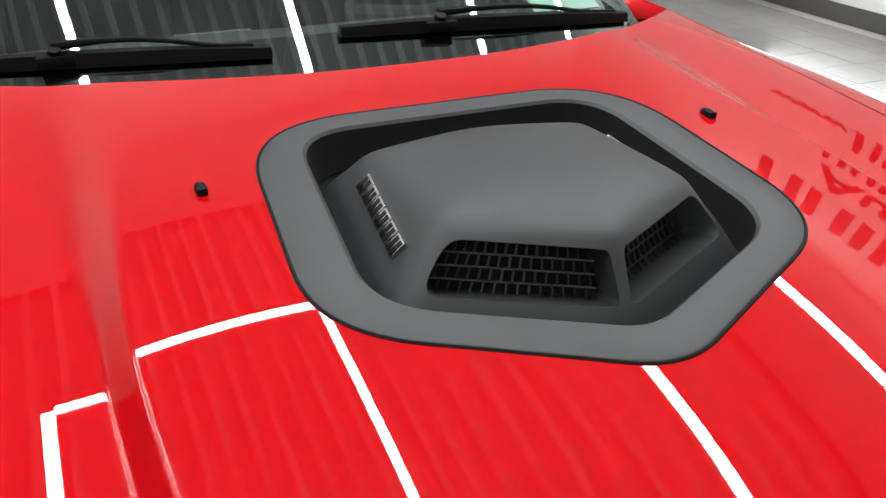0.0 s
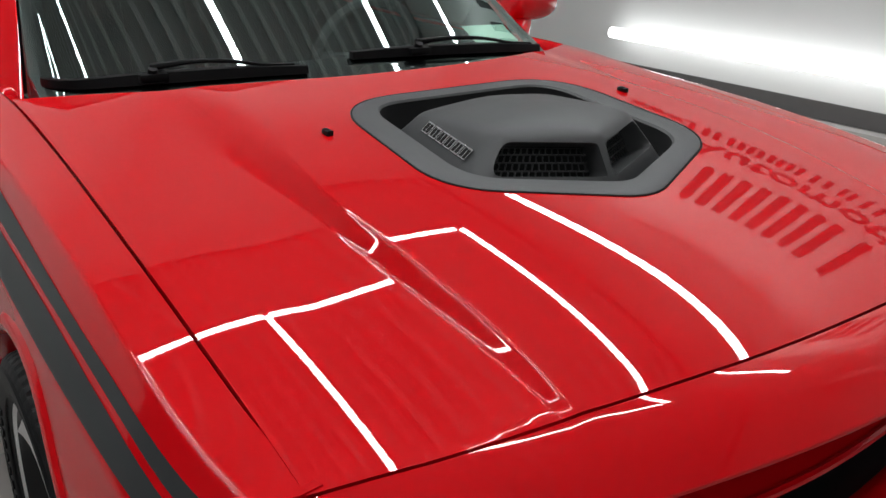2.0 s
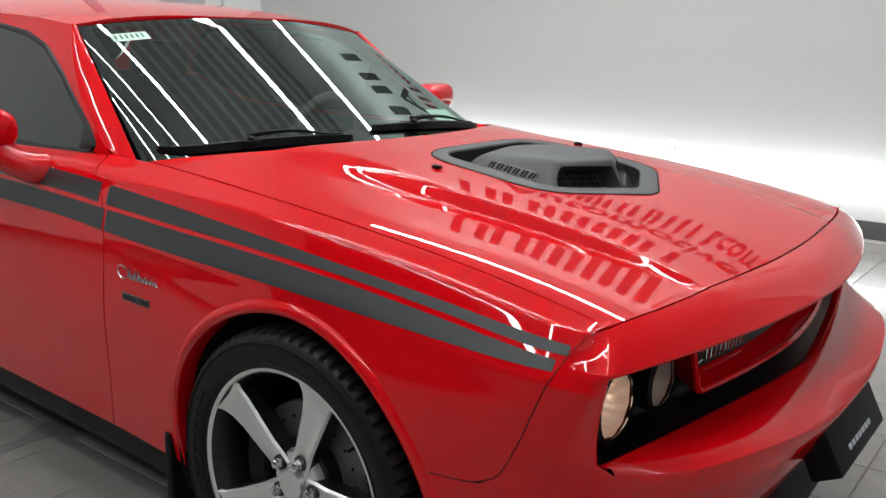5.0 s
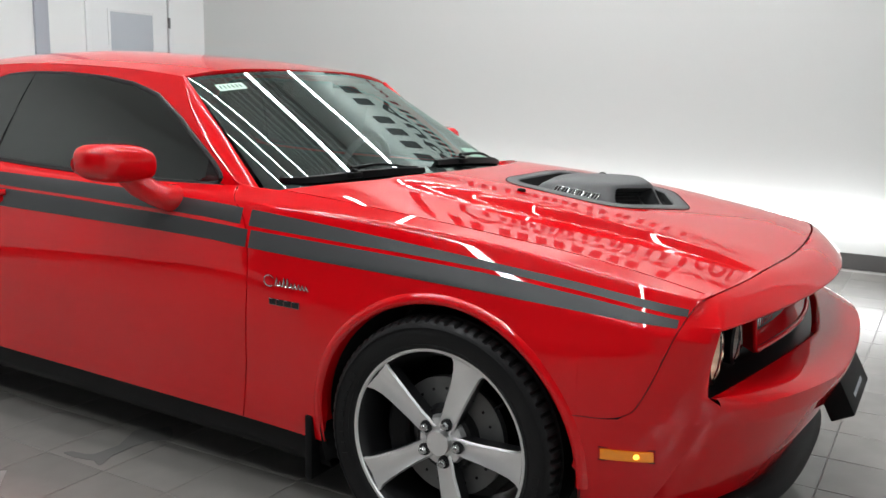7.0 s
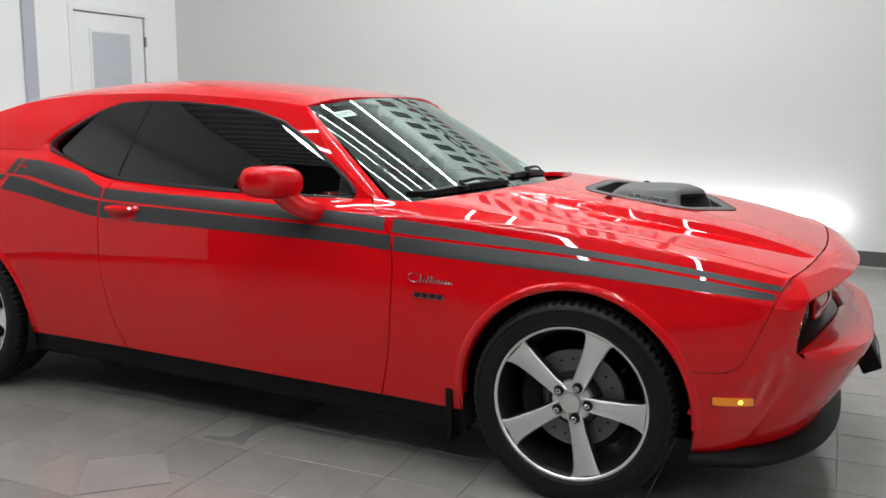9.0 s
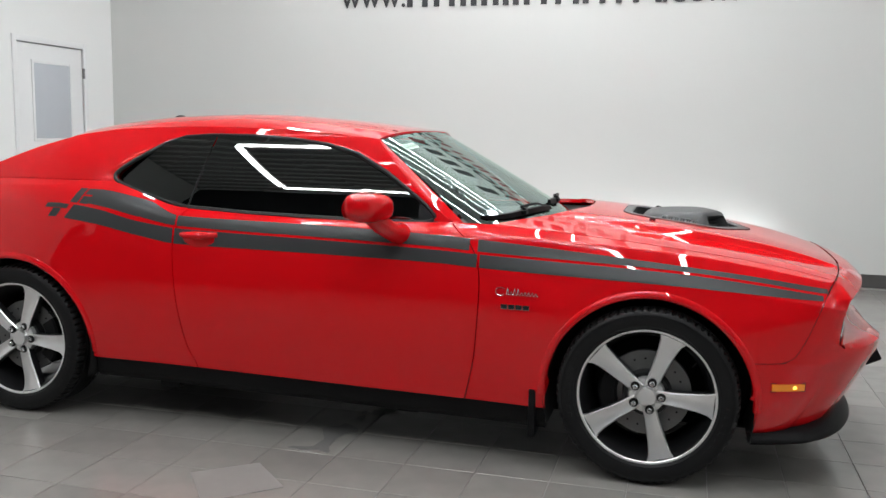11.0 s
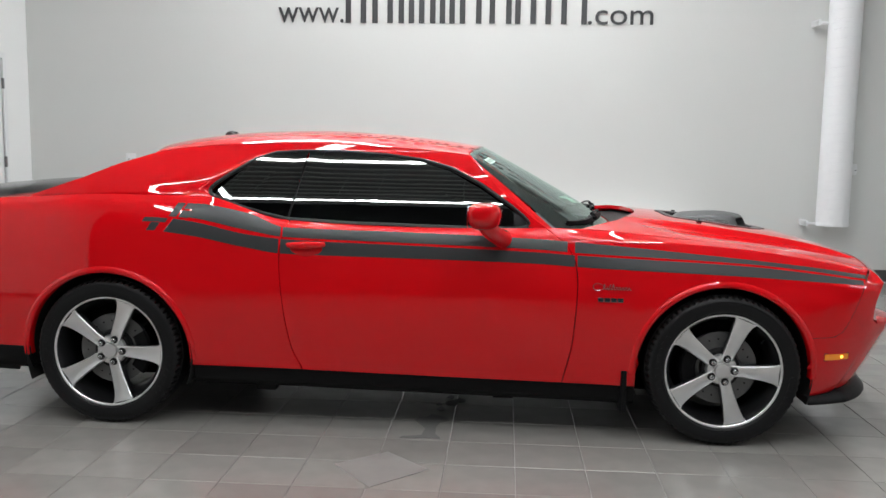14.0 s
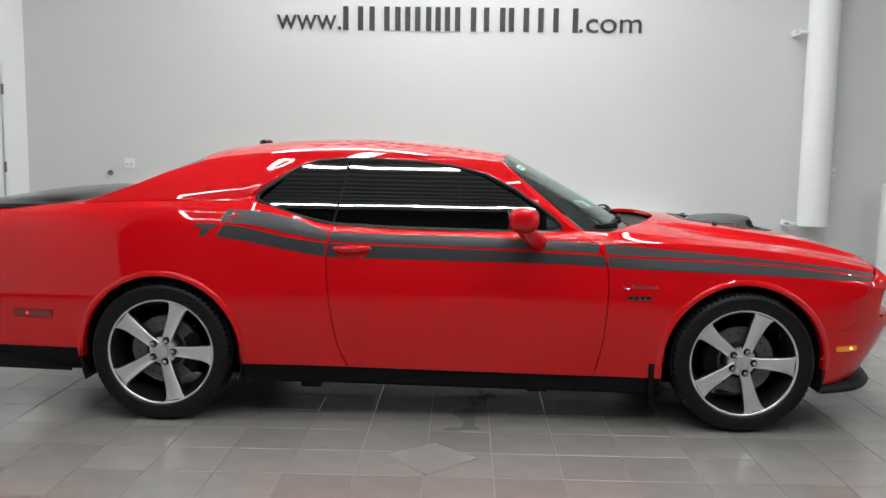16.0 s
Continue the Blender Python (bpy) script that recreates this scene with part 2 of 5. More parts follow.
floor = slab("floor", ROOM_X0 - 0.2, ROOM_X1 + 0.2, ROOM_Y0 - 0.2, ROOM_Y1 + 0.2, -0.12, -0.004, GROUT, "grey tiled showroom floor with dark grout", "floor")
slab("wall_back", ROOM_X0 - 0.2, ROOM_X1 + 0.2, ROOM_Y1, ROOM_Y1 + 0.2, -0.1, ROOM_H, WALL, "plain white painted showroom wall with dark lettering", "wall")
slab("wall_front", ROOM_X0 - 0.2, ROOM_X1 + 0.2, ROOM_Y0 - 0.2, ROOM_Y0, -0.1, ROOM_H, FRONTWALL, "plain dark grey painted wall", "wall")
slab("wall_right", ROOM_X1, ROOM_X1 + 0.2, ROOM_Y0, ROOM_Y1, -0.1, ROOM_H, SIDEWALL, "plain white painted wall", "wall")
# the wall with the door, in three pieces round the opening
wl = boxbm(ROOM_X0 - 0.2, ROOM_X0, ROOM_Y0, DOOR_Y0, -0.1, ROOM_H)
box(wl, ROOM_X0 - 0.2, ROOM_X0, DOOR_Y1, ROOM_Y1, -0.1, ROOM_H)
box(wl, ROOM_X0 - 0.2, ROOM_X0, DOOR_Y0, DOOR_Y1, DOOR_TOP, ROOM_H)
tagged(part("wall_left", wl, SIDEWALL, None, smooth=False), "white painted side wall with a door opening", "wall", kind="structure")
slab("wall_passage", ROOM_X0 - 0.8, ROOM_X0 - 0.7, DOOR_Y0 - 0.5, DOOR_Y1 + 0.5, -0.1, 2.6, SIDEWALL, "plain wall behind the door", "wall")

# ceiling: a ribbed deck
cb = bmesh.new()
box(cb, ROOM_X0 - 0.2, ROOM_X1 + 0.2, ROOM_Y0 - 0.2, ROOM_Y1 + 0.2, ROOM_H + 0.06, ROOM_H + 0.16)
y = ROOM_Y0
while y < ROOM_Y1:
    box(cb, ROOM_X0, ROOM_X1, y, y + 0.07, ROOM_H, ROOM_H + 0.06)
    y += 0.27
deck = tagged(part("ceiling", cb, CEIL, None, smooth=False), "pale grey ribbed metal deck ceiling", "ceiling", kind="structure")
# the flutes between the ribs get a darker colour that stands for their shade
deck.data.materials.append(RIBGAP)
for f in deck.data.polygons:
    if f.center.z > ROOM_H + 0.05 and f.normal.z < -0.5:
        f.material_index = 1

# dark base along the walls
slab("baseboard", ROOM_X0, ROOM_X1, ROOM_Y1 - 0.012, ROOM_Y1 - 0.001, 0.0, 0.125, BASEBOARD, "dark tile baseboard along the white wall", "baseboard")
slab("baseboard", ROOM_X1 - 0.012, ROOM_X1 - 0.001, ROOM_Y0, ROOM_Y1 - 0.02, 0.0, 0.125, BASEBOARD, "dark tile baseboard along the white wall", "baseboard")
slab("baseboard", ROOM_X0 + 0.001, ROOM_X0 + 0.012, ROOM_Y0, DOOR_Y0 - 0.09, 0.0, 0.125, BASEBOARD, "dark tile baseboard along the white wall", "baseboard")

slab("baseboard", ROOM_X0 + 0.02, ROOM_X1 - 0.02, ROOM_Y0 + 0.001, ROOM_Y0 + 0.012, 0.0, 0.125, BASEBOARD, "dark tile baseboard along the grey wall", "baseboard")

# door
door = tagged(part("door_1", boxbm(ROOM_X0 - 0.05, ROOM_X0 - 0.006, DOOR_Y0 + 0.01, DOOR_Y1 - 0.01, 0.01, DOOR_TOP - 0.01, bevel=0.003), DOORPAINT, None), "closed white door with a frosted pane", "door", kind="structure")
fr = bmesh.new()
for a in ((DOOR_Y0 - 0.06, DOOR_Y0, 0.0, DOOR_TOP + 0.06), (DOOR_Y1, DOOR_Y1 + 0.06, 0.0, DOOR_TOP + 0.06), (DOOR_Y0, DOOR_Y1, DOOR_TOP, DOOR_TOP + 0.06)):
    box(fr, ROOM_X0 - 0.02, ROOM_X0 + 0.018, *a, bevel=0.004)
part("door_frame", fr, DOORPAINT, door)
part("door_pane", boxbm(ROOM_X0 - 0.006, ROOM_X0 + 0.002, 3.30, 3.84, 1.24, 2.0, bevel=0.002), FROST, door, "pale grey frosted pane")
pf = bmesh.new()
for a in ((3.27, 3.30, 1.21, 2.03), (3.84, 3.87, 1.21, 2.03), (3.30, 3.84, 1.21, 1.24), (3.30, 3.84, 2.0, 2.03)):
    box(pf, ROOM_X0 - 0.006, ROOM_X0 + 0.006, *a, bevel=0.003)
part("pane_bead", pf, DOORPAINT, door)
for z in (0.25, 1.12, 1.94):
    hb = bmesh.new()
    cyl(hb, (ROOM_X0 + 0.008, DOOR_Y1 + 0.005, z - 0.055), (ROOM_X0 + 0.008, DOOR_Y1 + 0.005, z + 0.055), 0.014)
    part("hinge", hb, STEEL, door, "grey steel hinge")
hb = bmesh.new()
cyl(hb, (ROOM_X0 - 0.006, DOOR_Y0 + 0.09, 1.02), (ROOM_X0 + 0.05, DOOR_Y0 + 0.09, 1.02), 0.012)
cyl(hb, (ROOM_X0 + 0.05, DOOR_Y0 + 0.085, 1.02), (ROOM_X0 + 0.05, DOOR_Y0 + 0.2, 1.02), 0.010)
part("door_handle", hb, STEEL, door, "steel lever handle")
# grey metal corner post left of the door
slab("trim", ROOM_X0 - 0.01, ROOM_X0 + 0.03, 2.44, 2.58, 0.0, 3.4, material("grey_post", (0.45, 0.47, 0.52), 0.4, grain=0.05), "grey painted metal corner guard on the wall", "corner guard")


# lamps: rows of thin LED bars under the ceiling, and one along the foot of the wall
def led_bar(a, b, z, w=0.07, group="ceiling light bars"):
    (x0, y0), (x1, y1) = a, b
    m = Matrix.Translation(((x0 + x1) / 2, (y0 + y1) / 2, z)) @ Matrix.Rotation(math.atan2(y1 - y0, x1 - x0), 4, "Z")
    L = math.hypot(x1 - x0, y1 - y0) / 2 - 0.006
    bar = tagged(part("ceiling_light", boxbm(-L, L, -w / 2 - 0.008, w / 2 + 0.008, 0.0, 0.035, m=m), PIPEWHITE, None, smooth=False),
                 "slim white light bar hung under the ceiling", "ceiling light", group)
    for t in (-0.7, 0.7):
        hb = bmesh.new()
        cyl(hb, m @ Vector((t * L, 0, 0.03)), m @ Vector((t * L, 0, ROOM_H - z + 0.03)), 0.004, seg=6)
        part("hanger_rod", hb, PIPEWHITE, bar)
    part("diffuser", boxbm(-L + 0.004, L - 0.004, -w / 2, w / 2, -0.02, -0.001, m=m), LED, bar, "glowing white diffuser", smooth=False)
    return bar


LED_Z = 4.60
for yy in (3.98, 2.56, 0.65, -1.2):
    for xa in (-3.0, -1.82, -0.64):
        led_bar((xa, yy), (xa + 1.18, yy), LED_Z)
led_bar((-4.18, 3.98), (-3.0, 3.98), LED_Z)
for yy in (-3.05, -4.9):
    for xa in (-3.9, -2.42, -0.94):
        led_bar((xa, yy), (xa + 1.48, yy), LED_Z)
for xx, spans in ((-3.0, ((-1.17, 0.62), (0.68, 2.49))), (-3.9, ((-4.87, -3.08),)), (0.54, ((-4.87, -3.08), (-3.02, -1.23), (-1.17, 0.62), (0.68, 2.49)))):
    for ya, yb in spans:
        led_bar((xx, ya), (xx, yb), LED_Z)
# unseen extra bars, added to brighten the floor and nose ahead of the car
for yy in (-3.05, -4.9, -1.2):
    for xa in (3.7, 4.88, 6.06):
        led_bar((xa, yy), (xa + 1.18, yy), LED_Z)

tube_lamp = tagged(new("wall_light"), "long white light tube mounted low along the wall", "wall light")
TUBE_Z, TUBE_Y = 0.38, 4.44
tb = bmesh.new()
cyl(tb, (-4.1, TUBE_Y, TUBE_Z), (0.85, TUBE_Y, TUBE_Z), 0.045, seg=16)
part("tube", tb, LEDLOW, tube_lamp, "glowing white tube")
for xx in (-3.4, -1.6, 0.2):
    part("bracket", boxbm(xx - 0.02, xx + 0.02, TUBE_Y + 0.03, ROOM_Y1, TUBE_Z - 0.015, TUBE_Z + 0.015, bevel=0.003), PIPEWHITE, tube_lamp)

# duct pipe on the wall
duct = tagged(new("wall_duct"), "white painted spiral duct pipe fixed to the wall", "duct")
db = bmesh.new()
DX, DY, DR = 2.35, 4.38, 0.158
cyl(db, (DX, DY, 0.60), (DX, DY, ROOM_H - 0.02), DR, seg=40)
part("pipe", db, PIPEWHITE, duct)
turn = 0.095
db = bmesh.new()
n = int((ROOM_H - 0.64) / turn * 24)
tube(db, [(DX + DR * math.cos(i / 24 * 2 * math.pi), DY + DR * math.sin(i / 24 * 2 * math.pi), 0.62 + turn * i / 24) for i in range(n)], 0.0028, seg=5)
part("spiral_seam", db, PIPEWHITE, duct)
for z in (0.62, 2.66, 4.2):
    db = bmesh.new()
    cyl(db, (DX, DY, z - 0.012), (DX, DY, z + 0.012), DR + 0.006, seg=40)
    box(db, DX - DR - 0.11, DX - DR + 0.01, DY - 0.015, DY + 0.06, z - 0.012, z + 0.012, bevel=0.002)
    box(db, DX - DR - 0.11, DX - DR - 0.085, DY - 0.015, ROOM_Y1, z - 0.03, z + 0.03, bevel=0.002)
    part("clamp", db, PIPEWHITE, duct, "white clamp and bracket")

# bollard
bol = bmesh.new()
cyl(bol, (3.13, 4.30, 0.0), (3.13, 4.30, 1.04), 0.09, seg=32)
ball(bol, (3.13, 4.30, 1.04), 0.09, (1, 1, 0.45), 32)
tagged(part("bollard", bol, PIPEWHITE, None), "white painted steel bollard on the tiles by the wall", "bollard")


def outlet(x, z, w=0.115, h=0.115):
    o = tagged(part("wall_socket", boxbm(x - w / 2, x + w / 2, ROOM_Y1 - 0.008, ROOM_Y1, z - h / 2, z + h / 2, bevel=0.003), DOORPAINT, None), "white double socket plate on the wall", "socket")
    for dx in (-0.024, 0.024):
        part("receptacle", boxbm(x + dx - 0.016, x + dx + 0.016, ROOM_Y1 - 0.011, ROOM_Y1 - 0.007, z - 0.035, z + 0.035, bevel=0.003), PIPEWHITE, o)
        part("slot", boxbm(x + dx - 0.008, x + dx + 0.008, ROOM_Y1 - 0.0125, ROOM_Y1 - 0.0105, z - 0.014, z - 0.004), DARK, o)


outlet(-5.18, 1.165)
outlet(-1.49, 0.52, 0.075, 0.115)
outlet(2.60, 1.18, 0.075, 0.115)
kb = bmesh.new()
cyl(kb, (-5.40, ROOM_Y1 - 0.03, 1.055), (-5.40, ROOM_Y1, 1.055), 0.022, 0.03)
ball(kb, (-5.40, ROOM_Y1 - 0.035, 1.055), 0.018)
tagged(part("door_stop", kb, STEEL, None), "small round steel door stop on the wall", "door stop")

# lettering on the wall: readable words as letters, the trade name as plain bars
sign = tagged(new("wall_sign"), "dark raised lettering and bars on the white wall", "sign")


def word(text, x0, x1, z, xheight, bold=0.0):
    cu = bpy.data.curves.new("lettering", "FONT")
    cu.body = text
    cu.extrude = 0.006
    cu.offset = bold
    ob = new("lettering", cu)
    bpy.context.view_layer.update()
    me = bpy.data.meshes.new_from_object(ob.evaluated_get(bpy.context.evaluated_depsgraph_get()))
    bpy.data.objects.remove(ob)
    co = np.array([v.co for v in me.vertices])
    lo, hi = co.min(0), co.max(0)
    sx, sz = (x1 - x0) / (hi[0] - lo[0]), xheight / (hi[1] - max(lo[1], 0) if "t" not in text else hi[1])
    for v in me.vertices:
        v.co = (x0 + (v.co.x - lo[0]) * sx, ROOM_Y1 - 0.008 - v.co.z, z + v.co.y * sz)
    return mesh_part("lettering", me, LETTER, sign)


def bars(x0, z0, h, cells, weight):
    """Plain upright bars, one group for each sign of a trade name: cells of (start, end, bars)."""
    for a, b, n in cells:
        for i in range(n):
            c = x0 + a + (b - a) * ((i + 0.5) / n if n == 1 else i / (n - 1))
            c = min(max(c, x0 + a + weight / 2), x0 + b - weight / 2)
            part("bar", boxbm(c - weight / 2, c + weight / 2, ROOM_Y1 - 0.014, ROOM_Y1 - 0.001, z0, z0 + h), LETTER, sign, smooth=False)


SX = 0.00612
word("www.", -3.507, -2.80, 2.653, 0.155)
word(".com", -0.21, 0.467, 2.65, 0.145)
bars(-3.507, 2.65, 0.255, [(p * SX, q * SX, k) for p, q, k in ((119, 155, 2), (166, 202, 2), (212, 257, 3), (267, 310, 3), (320, 328, 1), (333, 370, 1), (370, 408, 2), (414, 450, 2), (455, 487, 1), (493, 537, 2))], 0.058)
word("Automotive", -2.75, 0.42, 3.05, 0.36, bold=0.012)
bars(-3.3, 3.55, 0.48, [(0.0, 0.48, 2), (0.58, 1.06, 2), (1.16, 1.76, 3), (1.86, 2.46, 3), (2.56, 2.70, 1), (2.78, 3.26, 1)], 0.13)
import functools

from mathutils.bvhtree import BVHTree

# ---- the car: nose towards +x, front axle at x = 0, centre line y = 0 ----
car = tagged(new("sports_coupe"), "glossy red two-door coupe with charcoal side stripes parked on tiles", "car")
WB, ARCH_R, ARCH_Z = 2.946, 0.402, 0.347
XK = (-3.98, -3.35, -2.95, -2.5, -2.1, -1.4, -0.75, -0.3, 0.1, 0.4, 0.66)
LINES = [  # (heights, half widths) of the body's long lines, from the sill to the belt
    ((0.20,) * 11, (0.80, 0.86, 0.885, 0.868, 0.858, 0.855, 0.858, 0.880, 0.890, 0.882, 0.87)),
    ((0.34,) * 11, (0.845, 0.905, 0.930, 0.898, 0.882, 0.878, 0.880, 0.905, 0.915, 0.907, 0.895)),
    ((0.50,) * 11, (0.86, 0.925, 0.950, 0.918, 0.903, 0.898, 0.900, 0.920, 0.930, 0.919, 0.90)),
    ((0.65,) * 11, (0.865, 0.93, 0.953, 0.925, 0.911, 0.907, 0.908, 0.924, 0.931, 0.922, 0.905)),
    ((0.91, 0.935, 0.945, 0.925, 0.856, 0.846, 0.830, 0.815, 0.802, 0.778, 0.752), (0.855, 0.905, 0.920, 0.902, 0.894, 0.891, 0.893, 0.903, 0.904, 0.900, 0.893)),
    ((1.02, 1.055, 1.07, 1.058, 0.978, 0.960, 0.956, 0.946, 0.920, 0.880, 0.834), (0.825, 0.868, 0.878, 0.862, 0.862, 0.856, 0.852, 0.846, 0.842, 0.841, 0.832)),
    ((1.06, 1.10, 1.12, 1.118, 1.012, 0.988, 0.996, 0.966, 0.929, 0.892, 0.841), (0.77, 0.815, 0.828, 0.800, 0.806, 0.800, 0.772, 0.766, 0.770, 0.771, 0.768)),
]
ZL = [curve(list(zip(XK, a))) for a, b in LINES]
WL = [curve(list(zip(XK, b))) for a, b in LINES]
NOSE_X = curve(((0.18, 0.76), (0.28, 0.808), (0.36, 0.855), (0.43, 0.892), (0.50, 0.926), (0.54, 0.942), (0.62, 0.942), (0.66, 0.930), (0.72, 0.905), (0.78, 0.885), (0.90, 0.87)))
NOSE_P = curve(((0.2, 2.5), (0.45, 3.0), (0.56, 3.5), (0.66, 4.2), (0.78, 6.5), (0.95, 7.0)))
XS, NQ = 0.22, 2.6


SOFT = [(d / 40, math.exp(-((d / 40) / 0.045) ** 2 / 2)) for d in range(-6, 7)]


def blend_lines(x):
    """All points of the section at x, finely spaced from the sill to the belt; crisp at the crease and the crest."""
    zs = [f(x) for f in ZL]
    ws = [f(x) for f in WL]
    crisp = smooth(-0.9, -0.5, x)
    out = []
    for n in range(241):
        k = n / 40
        i = min(int(k), 5)
        t = k - i
        both = []
        for v in (ws, zs):
            a = v[i - 1] if i > 0 else 2 * v[0] - v[1]
            b, c = v[i], v[i + 1]
            d = v[i + 2] if i < 5 else 2 * v[6] - v[5]
            round_v = 0.5 * (2 * b + (c - a) * t + (2 * a - 5 * b + 4 * c - d) * t * t + (3 * b - a - 3 * c + d) * t**3)
            f = crisp * smooth(3.1, 3.85, k)
            if f > 0:
                tot = acc = 0.0
                for dk, g in SOFT:
                    q = k + dk
                    m = min(max(int(q), 0), 5)
                    acc += g * (v[m] + (v[m + 1] - v[m]) * (q - m))
                    tot += g
                round_v += f * (acc / tot - round_v)
            both.append(round_v)
        out.append(both)
    return out


def even_out(a, step, width, keep):
    """Smooths a table of stations along the car, but for the part behind keep."""
    n = len(a)
    r = int(3 * width / step)
    g = np.exp(-((np.arange(-r, r + 1) * step / width) ** 2) / 2)
    g /= g.sum()
    pad = np.concatenate([2 * a[0] - a[r:0:-1], a, 2 * a[-1] - a[-2:-r - 2:-1]])
    sm = sum(g[k] * pad[k:k + n] for k in range(2 * r + 1))
    f = np.array([smooth(keep, keep + 0.5, -3.98 + step * i) for i in range(n)]).reshape((n,) + (1,) * (a.ndim - 1))
    return a + f * (sm - a)


STATIONS = np.linspace(-3.98, 0.66, 465)
TABLE = even_out(np.array([blend_lines(x) for x in STATIONS]), 0.01, 0.07, -1.3)
KS = np.linspace(0, 6, 241)


def rows_at(x):
    """The section at x, by a cubic through the four nearest stations."""
    q = min(max((x + 3.98) / 0.01, 1.0), 462.999)
    i = int(q)
    t = q - i
    a, b, c, d = TABLE[i - 1], TABLE[i], TABLE[i + 1], TABLE[i + 2]
    return 0.5 * (2 * b + (c - a) * t + (2 * a - 5 * b + 4 * c - d) * t * t + (3 * b - a - 3 * c + d) * t**3)


@functools.lru_cache(maxsize=4000)
def rows_near(q):
    return rows_at(q)


def section(x, k):
    """Half width and height at station x on line number k (may lie between lines)."""
    rows = rows_near(round(float(x), 6))
    r = min(max(k * 40, 0.0), 239.999)
    j = int(r)
    c = rows[j] * (1 - r + j) + rows[j + 1] * (r - j)
    return float(c[0]), float(c[1])


def line_at(x, z):
    return float(np.interp(z, rows_near(round(float(x), 6))[:, 1], KS))


def nose(x, z, w):
    if x <= XS:
        return w
    q = min((x - XS) / (NOSE_X(z) - XS), 0.9999)
    return w * (1 - q ** NOSE_P(z)) ** (1 / NQ)


def skin(x, z):
    """Half width of the body side at (x, z)."""
    w, _ = section(x, line_at(x, z))
    return nose(x, z, w)


def arch(x, xc):
    return ARCH_Z + math.sqrt(max(ARCH_R**2 - (x - xc) ** 2, 0.0))


DOOR_F = curve(((0.20, -0.762), (0.30, -0.735), (0.49, -0.698), (0.75, -0.684), (0.835, -0.694), (0.92, -0.735), (0.98, -0.815), (1.02, -0.88)))
DOOR_R = curve(((0.20, -1.985), (0.30, -2.0), (0.38, -2.04), (0.64, -2.088), (0.84, -2.104), (1.02, -2.066)))
BUMP_Z = curve(((0.38, 0.525), (0.48, 0.53), (0.53, 0.55), (0.575, 0.63), (0.602, 0.70), (0.622, 0.752), (0.656, 0.826), (0.674, 0.84)))
BUMP_X = curve(((0.525, 0.49), (0.55, 0.53), (0.63, 0.575), (0.70, 0.602), (0.752, 0.622), (0.826, 0.656), (0.84, 0.674)))
GAP = 0.0022
SEAM = 0.0014


def column(xs, shift, zlow, s, n=26, k1=6.0):
    """A grid of points over the side of the body."""
    P = []
    for x in xs:
        k0 = line_at(x, zlow(x))
        col = []
        for j in range(n):
            k = k0 + (k1 - k0) * j / (n - 1)
            if n > 40:
                # rows that follow the crease and the crest
                k = k0 + (3.6 - k0) * j / 15 if j < 15 else 3.6 + 2.4 * (j - 15) / (n - 16)
                k = max(k, k0 + 0.0004 * j)
            _, z = section(x, k)
            xx = x + shift(x, z)
            w, z = section(xx, k)
            if j == 0:
                z = zlow(x)
            col.append((xx, s * nose(xx, z, w), z))
        P.append(col)
    return P


def spaced(*spans):
    out = []
    for a, b, n in spans:
        out += list(np.linspace(a, b, n, endpoint=False))
    return out + [spans[-1][1]]


def arch_cols(xc, n=30, sign=-1):
    return [xc + ARCH_R * math.cos(t) for t in np.linspace(math.pi, 0, n)]


SILL_TOP = curve(((-2.6, 0.30), (-1.75, 0.282), (-0.9, 0.268), (-0.3, 0.262)))


def fender(s):
    def zlow(x):
        if x <= -ARCH_R + 1e-4:
            return SILL_TOP(x)
        if x < ARCH_R - 1e-4:
            return max(arch(x, 0.0), 0.262)
        return BUMP_Z(x) + SEAM
    xs = spaced((-0.70, -ARCH_R - 0.002, 16)) + arch_cols(0.0, 44) + spaced((ARCH_R + 0.002, 0.672, 18))

    def shift(x, z):
        f = 1 - smooth(-0.70, -0.46, x)
        return f * (DOOR_F(z) + GAP + 0.70)
    P = column(xs, shift, zlow, s, 90)
    f = sheet("fender", P, RED, car, 0.02, (0, 0, 0.6))
    flare(f, s, 0.0, math.pi * 1.0, 0.0)
    return f


def flare(parent, s, xc, a0, a1):
    """The rolled lip round a wheel opening."""
    n, prof = 40, ((0.0, -0.045), (0.0, -0.004), (0.004, 0.004), (0.014, 0.008), (0.026, 0.004), (0.034, -0.003))
    P = []
    for t in np.linspace(math.pi + 0.05, -0.05, n):
        row = []
        for dr, dw in prof:
            r = ARCH_R - 0.001 + dr
            x, z = xc + r * math.cos(t), ARCH_Z + r * math.sin(t)
            row.append((x, s * (skin(x, max(z, 0.21)) + dw), z))
        P.append(row)
    me = mesh_of("arch_lip", [p for r in P for p in r], grid_faces(n, len(prof)))
    mesh_part("arch_lip", me, RED, parent)


def door_panel(s):
    xs = spaced((-2.08, -0.70, 34))

    def shift(x, z):
        t = (x + 2.08) / 1.38
        return (1 - t) * (DOOR_R(z) + GAP + 2.08) + t * (DOOR_F(z) - GAP + 0.70)
    return sheet("door", column(xs, shift, SILL_TOP, s, k1=5.97), RED, car, 0.02, (-1.4, 0, 0.6))


